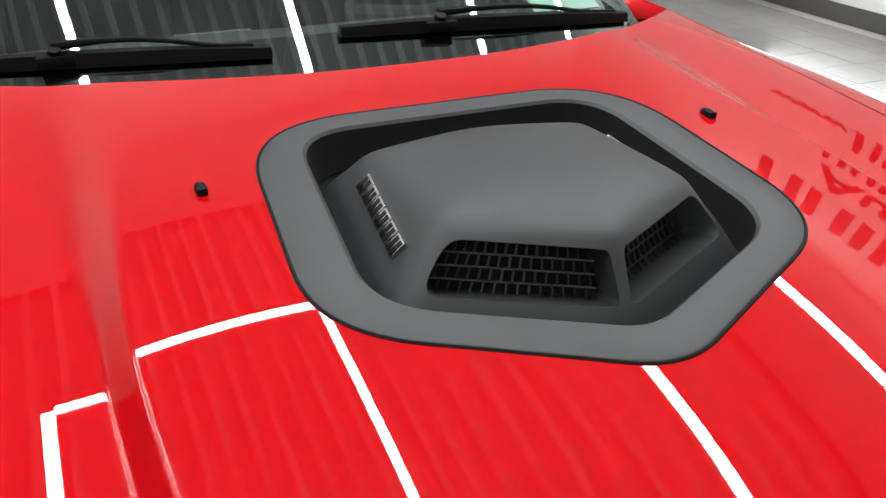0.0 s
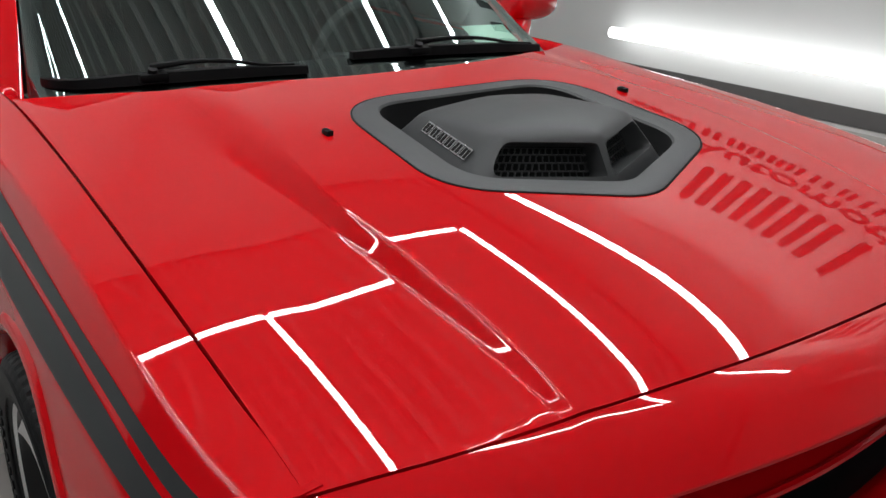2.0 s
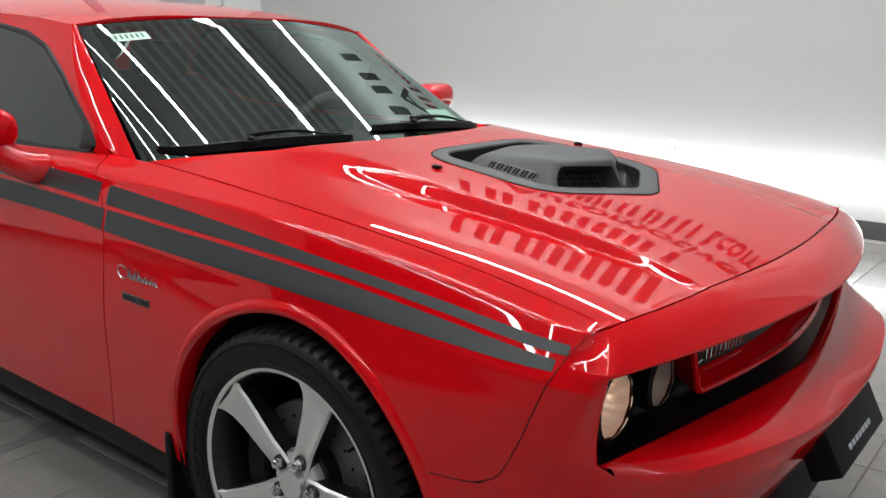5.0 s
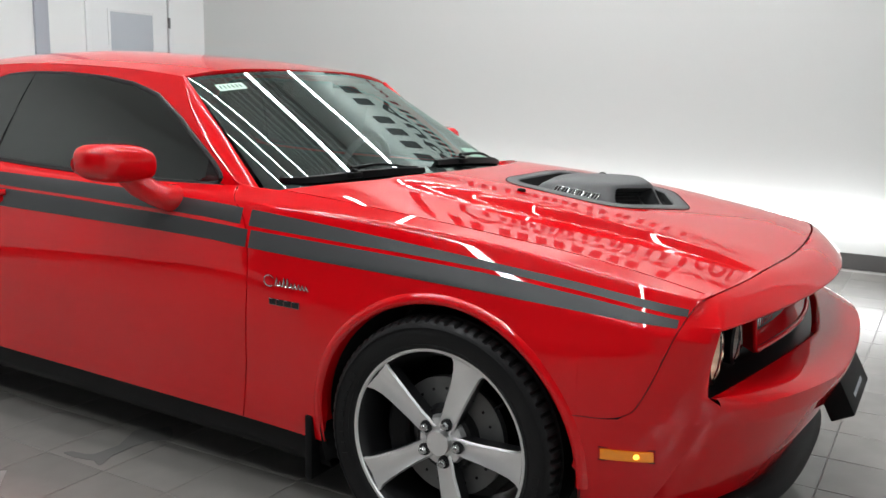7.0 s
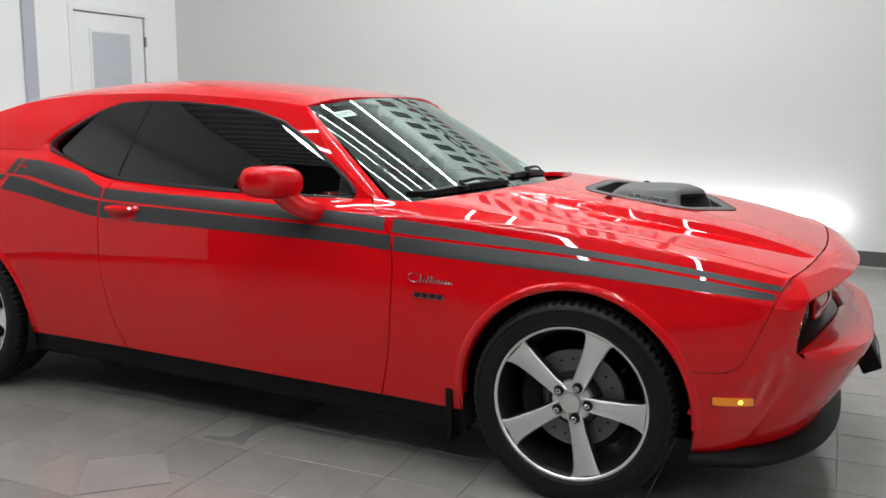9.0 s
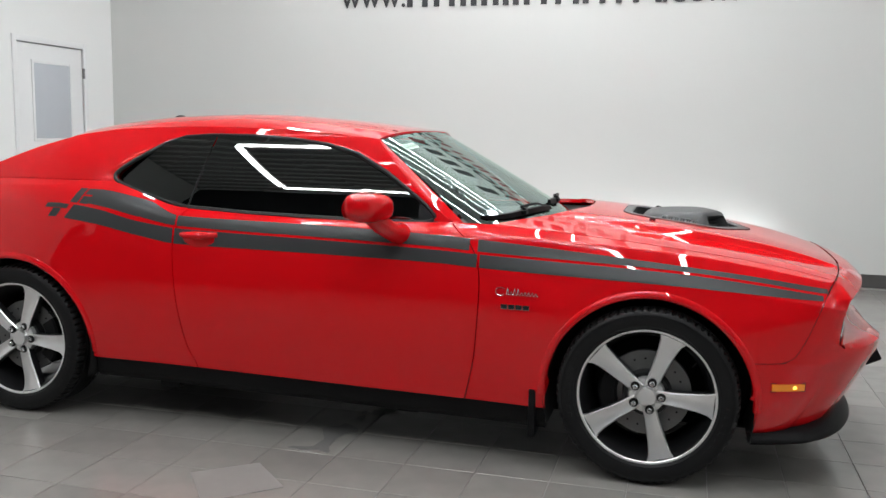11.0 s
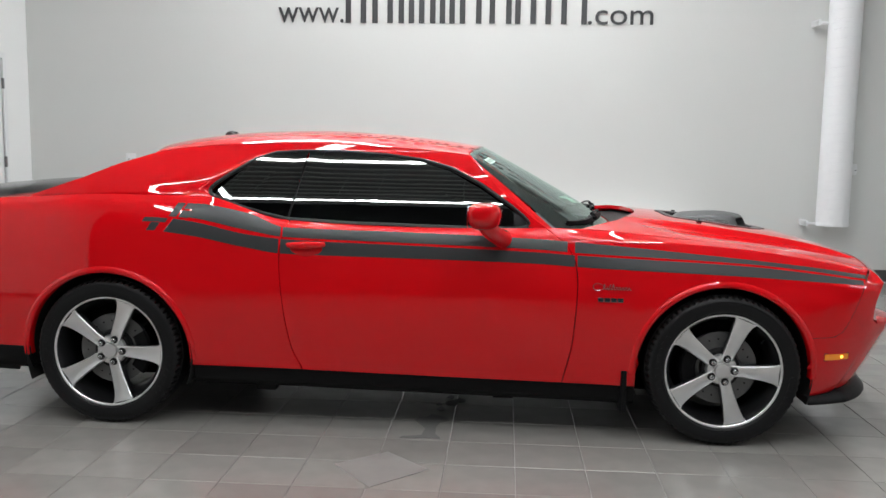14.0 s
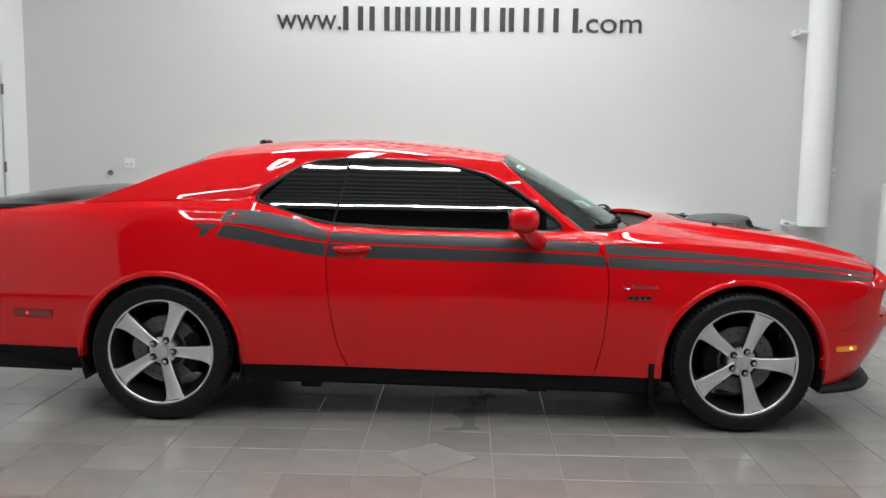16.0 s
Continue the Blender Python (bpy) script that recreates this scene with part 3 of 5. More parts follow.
def quarter(s):
    xc = -WB
    TAIL = -3.93

    def zlow(x):
        if x >= xc + ARCH_R - 1e-4:
            return SILL_TOP(x)
        if x > xc - ARCH_R + 1e-4:
            return max(arch(x, xc), 0.30)
        return 0.37
    xs = spaced((TAIL, xc - ARCH_R - 0.002, 14)) + arch_cols(xc) + spaced((xc + ARCH_R + 0.002, -2.09, 12))

    def shift(x, z):
        f = smooth(-2.42, -2.09, x)
        return f * (DOOR_R(z) - GAP + 2.09)
    q = sheet("quarter_panel", column(xs, shift, zlow, s), RED, car, 0.02, (-3, 0, 0.6))
    flare(q, s, xc, 0, 0)
    return q


def stripe(parent, s, x0, x1, lo, hi, n=40, lean=0.0):
    P = []
    for i in range(n):
        x = x0 + (x1 - x0) * i / (n - 1)
        col = []
        for j in range(9):
            xx = x + lean * (j / 8 - 0.5) * (1 - i / (n - 1))
            z = lo(xx) + (hi(xx) - lo(xx)) * j / 8
            col.append((xx, s * skin(xx, z), z))
        P.append(col)
    return sheet("stripe", P, STRIPE, parent, 0.0, (x0, 0, 0.6), "satin charcoal vinyl stripe", lift=0.0013)


S_BOT = curve(((-2.70, 0.955), (-2.5, 0.928), (-2.276, 0.884), (-2.074, 0.855), (-1.4, 0.846), (-0.87, 0.837), (-0.70, 0.827), (0.09, 0.801), (0.63, 0.772)))
S_MID0 = curve(((-2.70, 1.022), (-2.5, 0.995), (-2.276, 0.946), (-2.074, 0.923), (-1.4, 0.905), (-0.87, 0.889), (-0.70, 0.880), (0.09, 0.847), (0.37, 0.822), (0.63, 0.790)))
S_MID1 = curve(((-2.70, 1.035), (-2.5, 1.012), (-2.276, 0.966), (-2.074, 0.934), (-1.4, 0.916), (-0.87, 0.902), (-0.70, 0.891), (0.09, 0.857), (0.37, 0.832), (0.63, 0.798)))
S_TOP = curve(((-2.70, 1.09), (-2.5, 1.082), (-2.276, 1.042), (-2.074, 0.978), (-1.4, 0.965), (-0.87, 0.949), (-0.70, 0.939), (-0.13, 0.896), (0.155, 0.871), (0.37, 0.850), (0.518, 0.831), (0.64, 0.814)))

# hood height
H_MID = np.polyfit((-0.72, -0.33, -0.05, 0.3, 0.55, 0.68, 0.752), (1.062, 1.040, 1.010, 0.964, 0.914, 0.878, 0.850), 4)


HX = np.linspace(-0.68, 0.655, 90)
E_W = np.polyfit(HX, [section(x, 6.0)[0] for x in HX], 5)
E_Z = np.polyfit(HX, [section(x, 6.0)[1] for x in HX], 5)


def hood_edge(x):
    x = min(x, 0.70)
    return float(np.polyval(E_W, x)), float(np.polyval(E_Z, x))


def hood_z(x, w):
    we, ze = hood_edge(x)
    t = min(w / we, 1.0)
    zc = float(np.polyval(H_MID, x))
    rear = zc - (zc - ze) * (0.75 * t**2 + 0.25 * t**4)
    f = smooth(-0.60, 0.05, x)
    if f == 0:
        return rear
    # ahead: a flat-topped dome stepping down to flatter outer panels
    q = max(w - 0.24, 0.0)
    dome = zc - 0.20 * q * q
    k = max(w - 0.62, 0.0) / (we - 0.62)
    outer = ze + 0.045 * (we - max(w, 0.44)) - 0.05 * max(0.44 - w, 0.0) + 0.045 * (we - 0.62) * (1 - k * k)
    wc = 0.487 - 0.028 * smooth(0.2, 0.7, x)
    soft_w = 1 - smooth(-0.3, 0.24, x)
    w0, w1 = wc - 0.009 - 0.022 * soft_w, wc + 0.014 + 0.024 * soft_w - 0.004 * smooth(0.5, 0.7, x)
    r = 0.10 + 0.35 * soft_w
    step = sum(min(max((w - w0) / (w1 - w0) + r * d, 0.0), 1.0) for d in (-1, -0.67, -0.33, 0, 0.33, 0.67, 1)) / 7
    rise = dome - outer
    rise = 0.5 * (rise + math.sqrt(rise * rise + 1e-5))
    ahead = outer + rise * (1 - step)
    return rear + f * (ahead - rear)


def hood_rear(w):
    return -0.322 - 0.34 * (w / 0.76) ** 2.3


def hood_front(w):
    return 0.752 - 0.078 * (w / 0.76) ** 2.2


def poly_round(pts, r, n=7):
    """A closed polygon with rounded corners; r per corner."""
    out = []
    m = len(pts)
    for i in range(m):
        p, a, b = np.array(pts[i], float), np.array(pts[i - 1], float), np.array(pts[(i + 1) % m], float)
        u, v = (a - p) / np.linalg.norm(a - p), (b - p) / np.linalg.norm(b - p)
        half = math.acos(max(-1, min(1, float(u @ v)))) / 2
        d = r[i] / math.tan(half)
        p0, p1 = p + u * d, p + v * d
        for k in range(n):
            t = k / (n - 1)
            out.append((1 - t) ** 2 * p0 + 2 * t * (1 - t) * p + t * t * p1)
    return out


RING_OUT = poly_round([(-0.168, -0.285), (0.264, -0.314), (0.416, 0), (0.264, 0.314), (-0.168, 0.285)], (0.16, 0.15, 0.12, 0.15, 0.16), 14)
RING_IN = poly_round([(-0.128, -0.224), (0.244, -0.250), (0.358, 0), (0.244, 0.250), (-0.128, 0.224)], (0.085, 0.10, 0.08, 0.10, 0.085), 14)
RING_MID = [0.45 * a + 0.55 * b for a, b in zip(RING_OUT, RING_IN)]


def inside(p, poly):
    c = False
    n = len(poly)
    for i in range(n):
        (x0, y0), (x1, y1) = poly[i - 1], poly[i]
        if (y0 > p[1]) != (y1 > p[1]) and p[0] < (x1 - x0) * (p[1] - y0) / (y1 - y0) + x0:
            c = not c
    return c


def build_hood():
    half = np.concatenate([np.linspace(0, 0.56, 34, endpoint=False), np.linspace(0.56, 0.70, 44, endpoint=False), np.linspace(0.70, 1.0, 27)])
    us = np.concatenate([-half[:0:-1], half])
    nu, nv = len(us), 150
    P = []
    for u in us:
        col = []
        for j in range(nv):
            v = j / (nv - 1)
            w0 = abs(u) * 0.762
            x0, x1 = hood_rear(w0), hood_front(w0)
            x = x0 + (x1 - x0) * v
            we = hood_edge(x)[0] - 0.0055
            w = abs(u) * we
            col.append((x, math.copysign(w, u), hood_z(x, w)))
        P.append(col)
    return sheet("hood", P, RED, car, 0.02, (0, 0, 0.2), skip=lambda c: inside(c[:2], RING_MID))


hood = build_hood()
for s in (-1, 1):
    f = fender(s)
    stripe(f, s, -0.688, 0.624, S_BOT, S_MID0)
    stripe(f, s, -0.70, 0.640, S_MID1, S_TOP)
    d = door_panel(s)
    stripe(d, s, -2.098, -0.70, S_BOT, S_MID0)
    stripe(d, s, -2.09, -0.735, S_MID1, S_TOP)
    q = quarter(s)
    stripe(q, s, -2.640, -2.108, S_BOT, S_MID0, lean=0.045)
    stripe(q, s, -2.535, -2.10, S_MID1, S_TOP, lean=0.045)
    # the slanted emblem behind the stripes, as plain bars
    for a, b, lo, hi in ((-2.752, -2.640, 0.62, 0.92), (-2.706, -2.664, 0.0, 0.58), (-2.645, -2.607, 1.06, 1.98), (-2.599, -2.552, 1.62, 1.98), (-2.599, -2.552, 1.06, 1.52)):
        P = []
        for i in range(6):
            col = []
            for j in range(5):
                t = lo + (hi - lo) * j / 4
                x = a + (b - a) * i / 5 + 0.040 * (t - 1.0)
                z = S_BOT(x) + (S_TOP(x) - S_BOT(x)) * t / 2
                col.append((x, s * skin(x, z), z))
            P.append(col)
        sheet("emblem_bar", P, STRIPE, q, 0.0, (a, 0, 0.6), "satin charcoal vinyl shape", lift=0.0013)


# a dark strip over the skin paints the shadow gap between each fender and the bumper
for s in (-1, 1):
    P = []
    for x in np.linspace(0.392, 0.668, 60):
        dx, dz = 0.004, BUMP_Z(x + 0.004) - BUMP_Z(x)
        L = math.hypot(dx, dz)
        row = []
        for t in (-0.0008, 0.0008):
            xx, zz = x - t * dz / L, BUMP_Z(x) + t * dx / L
            row.append((xx, s * (skin(xx, zz) + 0.0006), zz))
        P.append(row)
    sheet("panel_gap", P, DARK, car, 0.0, (0, 0, 0.6))


# inner dark shell under the gaps
def shell(s):
    P = []
    for x in np.linspace(-3.9, 0.60, 60):
        col = []
        lo = 0.24
        for xc in (0.0, -WB):
            if abs(x - xc) < ARCH_R + 0.03:
                lo = max(lo, ARCH_Z + math.sqrt(max((ARCH_R + 0.03) ** 2 - (x - xc) ** 2, 0)))
        for z in np.linspace(lo, section(x, 6)[1] - 0.004, 12):
            col.append((x, s * (skin(x, z) - 0.03), z - 0.01))
        P.append(col)
    return sheet("inner_shell", P, DARK, car, 0.0, (-1.5, 0, 0.6))


for s in (-1, 1):
    shell(s)


# ---- front fascia ----
def lip_x(w):
    return 0.873 - 0.2045 * w**1.8


def low_edge_x(w):
    return 0.840 - 0.165 * w**1.25


def arc_x(z, w):
    """How far ahead the bumper reaches at height z and half width w."""
    w0 = section(0.66, line_at(0.66, z))[0]
    return XS + (NOSE_X(z) - XS) * max(1 - min(w / w0, 1.0) ** NQ, 0.0) ** (1 / NOSE_P(z))


W_EDGE = 0.80
EDGE_X = curve(((0.56, 0.706), (0.60, 0.697), (0.64, 0.697), (0.69, 0.702), (0.735, 0.711), (0.781, 0.722)))
EDGE_W = curve(((0.56, 0.806), (0.60, 0.819), (0.64, 0.827), (0.69, 0.833), (0.735, 0.839), (0.781, 0.845)))


def low_point(a, z, x0):
    """Plan of the bumper at height z: a 0..1 round the corner from x0, 1..2 across to the middle."""
    if a <= 1:
        x1 = arc_x(z, W_EDGE)
        x = x0 + (x1 - x0) * math.sin(a * math.pi / 2) ** 0.9
        return x, (skin(x, z) if a < 1 else W_EDGE)
    w = W_EDGE * (2 - a)
    return arc_x(z, w), w


def start_x(z):
    return BUMP_X(z) + SEAM if z > 0.53 else max(0.3, math.sqrt(max(ARCH_R**2 - (max(z, ARCH_Z) - ARCH_Z) ** 2, 0)) + 0.004)


def corner_point(a, z):
    """Between the fender and the edge of the lamp opening."""
    x0 = start_x(z)
    w0 = skin(x0, z)
    slope = (skin(x0, z) - skin(x0 - 0.03, z)) / 0.03
    x2, w2 = EDGE_X(z), EDGE_W(z)
    x1 = x2 - 0.012
    w1 = max(w0 + slope * (x1 - x0), w2 + 0.022)
    return ((1 - a) ** 2 * x0 + 2 * a * (1 - a) * x1 + a * a * x2, (1 - a) ** 2 * w0 + 2 * a * (1 - a) * w1 + a * a * w2)


def ridge_z(w):
    return 0.540 + 0.040 * smooth(0.0, 0.6, w)


N_OUT, N_IN = 14, 44
TOPS = (0.0, 0.06, 0.2, 0.4, 0.6, 0.8, 0.93, 0.985, 1.0)
SIDE_Z = (0.742, 0.735, 0.715, 0.69, 0.66, 0.63, 0.605, 0.58)
LOWS = (0.0, 0.06, 0.14, 0.161, 0.24, 0.36, 0.48, 0.60, 0.72, 0.84, 0.93, 0.985, 1.0)


def low_edge_z(a):
    return 0.232 + 0.014 * smooth(0.0, 1.1, a)


def low_rows(a, z_top):
    """Points from the ridge down to the lower edge."""
    out = []
    for t in LOWS:
        z = z_top + (low_edge_z(a) - z_top) * t
        x, w = low_point(a, z, start_x(z))
        if t == 1.0:
            x, w = x - 0.045, w - 0.01
        elif t > 0.98:
            x -= 0.006
        out.append((x, w, z))
    return out


def corner_column(a):
    """From the hood's corner over the upper facet, the crease and the side, down to the lower edge."""
    top = (0.660 + 0.019 * a, 0.829 - 0.066 * a, 0.833 + 0.004 * a)
    x0, x1 = BUMP_X(0.780) + SEAM, EDGE_X(0.781)
    lip = (x0 + (x1 - x0) * a, skin(x0, 0.780) * (1 - a) + EDGE_W(0.781) * a, 0.780 + 0.002 * a)
    zc = 0.753 - 0.016 * a
    cx, cw = corner_point(a, zc)
    out = []
    for t in TOPS:
        out.append((top[0] + (lip[0] - top[0]) * t, top[1] + (lip[1] - top[1]) * t, top[2] + (lip[2] - top[2]) * t + 0.0064 * a * math.sin(math.pi * t)))
    for t in (0.35, 0.7, 0.93, 1.0):
        out.append((lip[0] + (cx - lip[0]) * t, lip[1] + (cw - lip[1]) * t, lip[2] + (zc - lip[2]) * t))
    for z in SIDE_Z:
        zz = zc - 0.008 + (0.58 - zc + 0.008) * (0.742 - z) / (0.742 - 0.58)
        out.append((*corner_point(a, zz), zz))
    out[-1:] = low_rows(a, 0.58)
    return out


def build_fascia():
    upper, lower, corner, recess, walls = [], [], [], [], []
    for i in range(N_OUT + 1):
        corner.append(corner_column(i / N_OUT))
    for i in range(N_IN + 1):
        b = i / N_IN
        k = 1 - b
        ph, wl, wo = 0.763 * k, 0.845 * k, 0.819 * k
        hx, hz = hood_front(ph) + 0.006, hood_z(hood_front(ph), min(ph, 0.755))
        hx, hz = (hx, hz) if b > 0 else (0.679, 0.837)
        lx, lz = lip_x(wl), 0.790 - 0.008 * k**2
        col = []
        for t in TOPS:
            crown = 0.016 * math.sin(math.pi * t) * (0.4 + 0.6 * (1 - k))
            col.append((hx + (lx - hx) * t, ph + (wl - ph) * t, hz + (lz - hz) * t + crown))
        # the lip turns under and back
        for dx, dz in ((0.001, -0.004), (-0.004, -0.009), (-0.016, -0.011), (-0.034, -0.010)):
            col.append((lx + dx, wl, lz + dz))
        upper.append(col)
        ox, zr = low_edge_x(wo), ridge_z(wo)
        low = [(ox - 0.030, wo, 0.585), (ox - 0.012, wo, 0.600), (ox - 0.003, wo, 0.602), (ox + 0.005, wo, 0.600)]
        rx = arc_x(zr, W_EDGE * k)
        for t in (0.3, 0.6, 0.85, 0.95):
            low.append((ox + (rx - ox) * t, wo + (W_EDGE * k - wo) * t, 0.600 + (zr - 0.600) * t**1.6 + 0.006 * math.sin(math.pi * t)))
        low += low_rows(1 + b, zr)
        lower.append(low)
        back = lx - 0.150
        recess.append([(lx - 0.034, wl, lz - 0.010), (back, wl - 0.006, lz - 0.004), (back, wl - 0.006, 0.70), (back, wo, 0.61), (back + 0.02, wo, 0.592), (ox - 0.030, wo, 0.585)])
    verts, fr, fb = [], [], []

    def lay(cols, s, faces, flip=False):
        base = len(verts)
        verts.extend((x, s * w, z) for c in cols for x, w, z in c)
        for f in grid_faces(len(cols), len(cols[0])):
            g = tuple(base + k for k in f)
            faces.append(g if s < 0 else g[::-1])
    for s in (-1, 1):
        for cols in (corner, upper, lower):
            lay(cols, s, fr)
        # the red rim and black wall at the end of the opening
        rim, wall = [], []
        for z in np.linspace(0.785, 0.585, 12):
            x, w = EDGE_X(z), EDGE_W(z)
            rim.append([(x, w, z), (x - 0.002, w - 0.006, z), (x - 0.010, w - 0.010, z), (x - 0.030, w - 0.010, z)])
            wall.append([(x - 0.030, w - 0.010, z), (x - 0.15, w - 0.012, z)])
        lay(rim, s, fr)
        lay(wall, s, fb)
        lay(recess, s, fb)

    def sub(fs):
        ids = sorted({k for f in fs for k in f})
        mp = {k: n for n, k in enumerate(ids)}
        return [verts[k] for k in ids], [tuple(mp[k] for k in f) for f in fs]

    def welded(name, fs, mat, parent, label=""):
        v, f = sub(fs)
        bm = bmesh.new()
        vs = [bm.verts.new(p) for p in v]
        for g in f:
            bm.faces.new([vs[k] for k in g])
        bmesh.ops.remove_doubles(bm, verts=bm.verts, dist=0.0012)
        bmesh.ops.dissolve_degenerate(bm, edges=bm.edges, dist=0.0005)
        ob = part(name, bm, mat, parent, label)
        ob.data.set_sharp_from_angle(angle=radians(60))
        return ob
    b = welded("front_bumper", fr, RED, car)
    welded("grille_recess", fb, GRILLE, b, "black recessed grille panel")
    return b


front_bumper = build_fascia()

# chin lip under the bumper
P = []
for s in (-1, 1):
    rows = []
    for a in np.linspace(0, 2, 36):
        row = []
        zt = low_edge_z(a)
        g = 0.35 + 0.65 * smooth(0.0, 1.1, a)
        for dz, out in ((zt + 0.012, -0.03), (zt + 0.004, 0.003), (zt - 0.4 * (zt - 0.205), 0.018 * g), (0.214, 0.034 * g), (0.204, 0.030 * g), (0.207, -0.06)):
            x, w = low_point(a, 0.30, 0.395)
            x2, w2 = low_point(min(a + 0.02, 2.0), 0.30, 0.395) if a < 1.97 else (x, w - 0.01)
            L = math.hypot(x2 - x, w2 - w)
            row.append((x - out * (w2 - w) / L, s * (w + out * (x2 - x) / L), dz))
        rows.append(row)
    P = P + rows if s < 0 else P + rows[::-1][1:]
mesh_part("chin_spoiler", mesh_of("chin_spoiler", [p for r in P for p in r], grid_faces(len(P), 6)), PLASTIC, car, "black lower lip spoiler")

# ---- cabin: pillars, roof, glass ----
ROOF = curve(((-1.10, 1.362), (-1.16, 1.377), (-1.28, 1.396), (-1.39, 1.410), (-1.63, 1.432), (-2.0, 1.450), (-2.33, 1.440), (-2.62, 1.412), (-2.78, 1.382), (-2.95, 1.320), (-3.12, 1.235), (-3.38, 1.112), (-3.6, 1.10), (-3.95, 1.075))[::-1])
RAIL = curve(((-1.20, 1.334), (-1.35, 1.351), (-1.6, 1.368), (-2.0, 1.380), (-2.4, 1.370), (-2.62, 1.352), (-2.78, 1.325), (-2.95, 1.268), (-3.12, 1.195), (-3.38, 1.100), (-3.6, 1.075), (-3.95, 1.05))[::-1])


def cabin_w(x, z):
    wb, zb = section(min(max(x, -3.9), -0.6), 6.0)
    zb = min(zb, 1.12)
    t = (z - zb) / (1.345 - zb)
    return wb - 0.006 + (0.632 - wb) * t + 0.02 * math.sin(math.pi * min(max(t, 0), 1))


DLO = [(-0.868, 0.990), (-1.0, 1.094), (-1.15, 1.195), (-1.30, 1.270), (-1.45, 1.308), (-1.62, 1.328), (-1.85, 1.340), (-2.05, 1.340), (-2.18, 1.330), (-2.28, 1.294), (-2.40, 1.214), (-2.50, 1.138),
       (-2.42, 1.106), (-2.30, 1.064), (-2.19, 1.034), (-2.09, 1.014), (-1.77, 0.999), (-1.2, 0.988)]
EDGE = [(-0.80, 0.996), (-0.86, 1.012), (-1.03, 1.144), (-1.222, 1.338), (-1.35, 1.351), (-1.6, 1.368), (-2.0, 1.380), (-2.4, 1.370), (-2.62, 1.352), (-2.78, 1.325), (-2.95, 1.268), (-3.12, 1.195), (-3.38, 1.102),
        (-2.95, 1.119), (-2.5, 1.117), (-2.3, 1.062), (-2.1, 1.012), (-1.4, 0.988)]


def radial(poly, c, n=200):
    """The outline's points at even turns round c."""
    out = []
    for i in range(n):
        a = 2 * math.pi * i / n
        dx, dz = math.cos(a), math.sin(a) * 0.3
        best = None
        for k in range(len(poly)):
            (x0, z0), (x1, z1) = poly[k - 1], poly[k]
            ex, ez = x1 - x0, z1 - z0
            den = dx * ez - dz * ex
            if abs(den) < 1e-12:
                continue
            t = ((x0 - c[0]) * ez - (z0 - c[1]) * ex) / den
            u = ((x0 - c[0]) * dz - (z0 - c[1]) * dx) / den
            if t > 0 and -1e-9 <= u <= 1 + 1e-9 and (best is None or t > best):
                best = t
        out.append((c[0] + best * dx, c[1] + best * dz))
    return out


def soften(poly, r=0.02):
    return [tuple(p) for p in poly_round(poly, [r] * len(poly), 4)]


CC = (-1.72, 1.165)
dlo = soften(DLO, 0.035)
IN, OUT = radial(dlo, CC), radial(EDGE, CC)


def cut(poly, a, b, keep):
    """The part of a polygon on one side of the line a-b."""
    def side(p):
        return keep * ((b[0] - a[0]) * (p[1] - a[1]) - (b[1] - a[1]) * (p[0] - a[0]))
    out = []
    for i in range(len(poly)):
        p, q = poly[i - 1], poly[i]
        sp, sq = side(p), side(q)
        if sp >= 0:
            out.append(p)
        if (sp >= 0) != (sq >= 0):
            t = sp / (sp - sq)
            out.append((p[0] + (q[0] - p[0]) * t, p[1] + (q[1] - p[1]) * t))
    return out


PLANE = np.linalg.lstsq(np.array([(1.0, x, z) for x, z in IN]), np.array([cabin_w(x, z) for x, z in IN]), rcond=None)[0]


def pane(name, poly, s, parent, mat, off, label=""):
    cx, cz = np.mean([p[0] for p in poly]), np.mean([p[1] for p in poly])
    ring = []
    for i in range(len(poly)):
        p, q = np.array(poly[i - 1]), np.array(poly[i])
        k = max(1, int(np.linalg.norm(q - p) / 0.02))
        ring += [tuple(p + (q - p) * j / k) for j in range(k)]
    # all panes of a side lie on one nearly flat sheet, bowed out a little from top to bottom
    fit = PLANE
    verts, faces = [], []
    for dep in (off, off + 0.004):
        for r in np.linspace(1, 0.06, 7):
            for x, z in ring:
                xx, zz = cx + (x - cx) * r, cz + (z - cz) * r
                bow = 0.010 * (1 - ((zz - 1.165) / 0.175) ** 2) + 0.004 * (1 - ((xx + 1.72) / 0.8) ** 2)
                verts.append((xx, s * (fit[0] + fit[1] * xx + (fit[2] + 0.04) * zz - 0.0466 + bow - 0.004 - dep), zz))
    n = len(ring)
    for d in (0, 7 * n):
        for i in range(6):
            for j in range(n):
                faces.append((d + i * n + j, d + i * n + (j + 1) % n, d + (i + 1) * n + (j + 1) % n, d + (i + 1) * n + j))
        faces.append(tuple(d + 6 * n + j for j in range(n)))
    for j in range(n):
        faces.append((j, (j + 1) % n, 7 * n + (j + 1) % n, 7 * n + j))
    me = mesh_of(name, verts, faces)
    me.set_sharp_from_angle(angle=radians(35))
    return mesh_part(name, me, mat, parent, label)


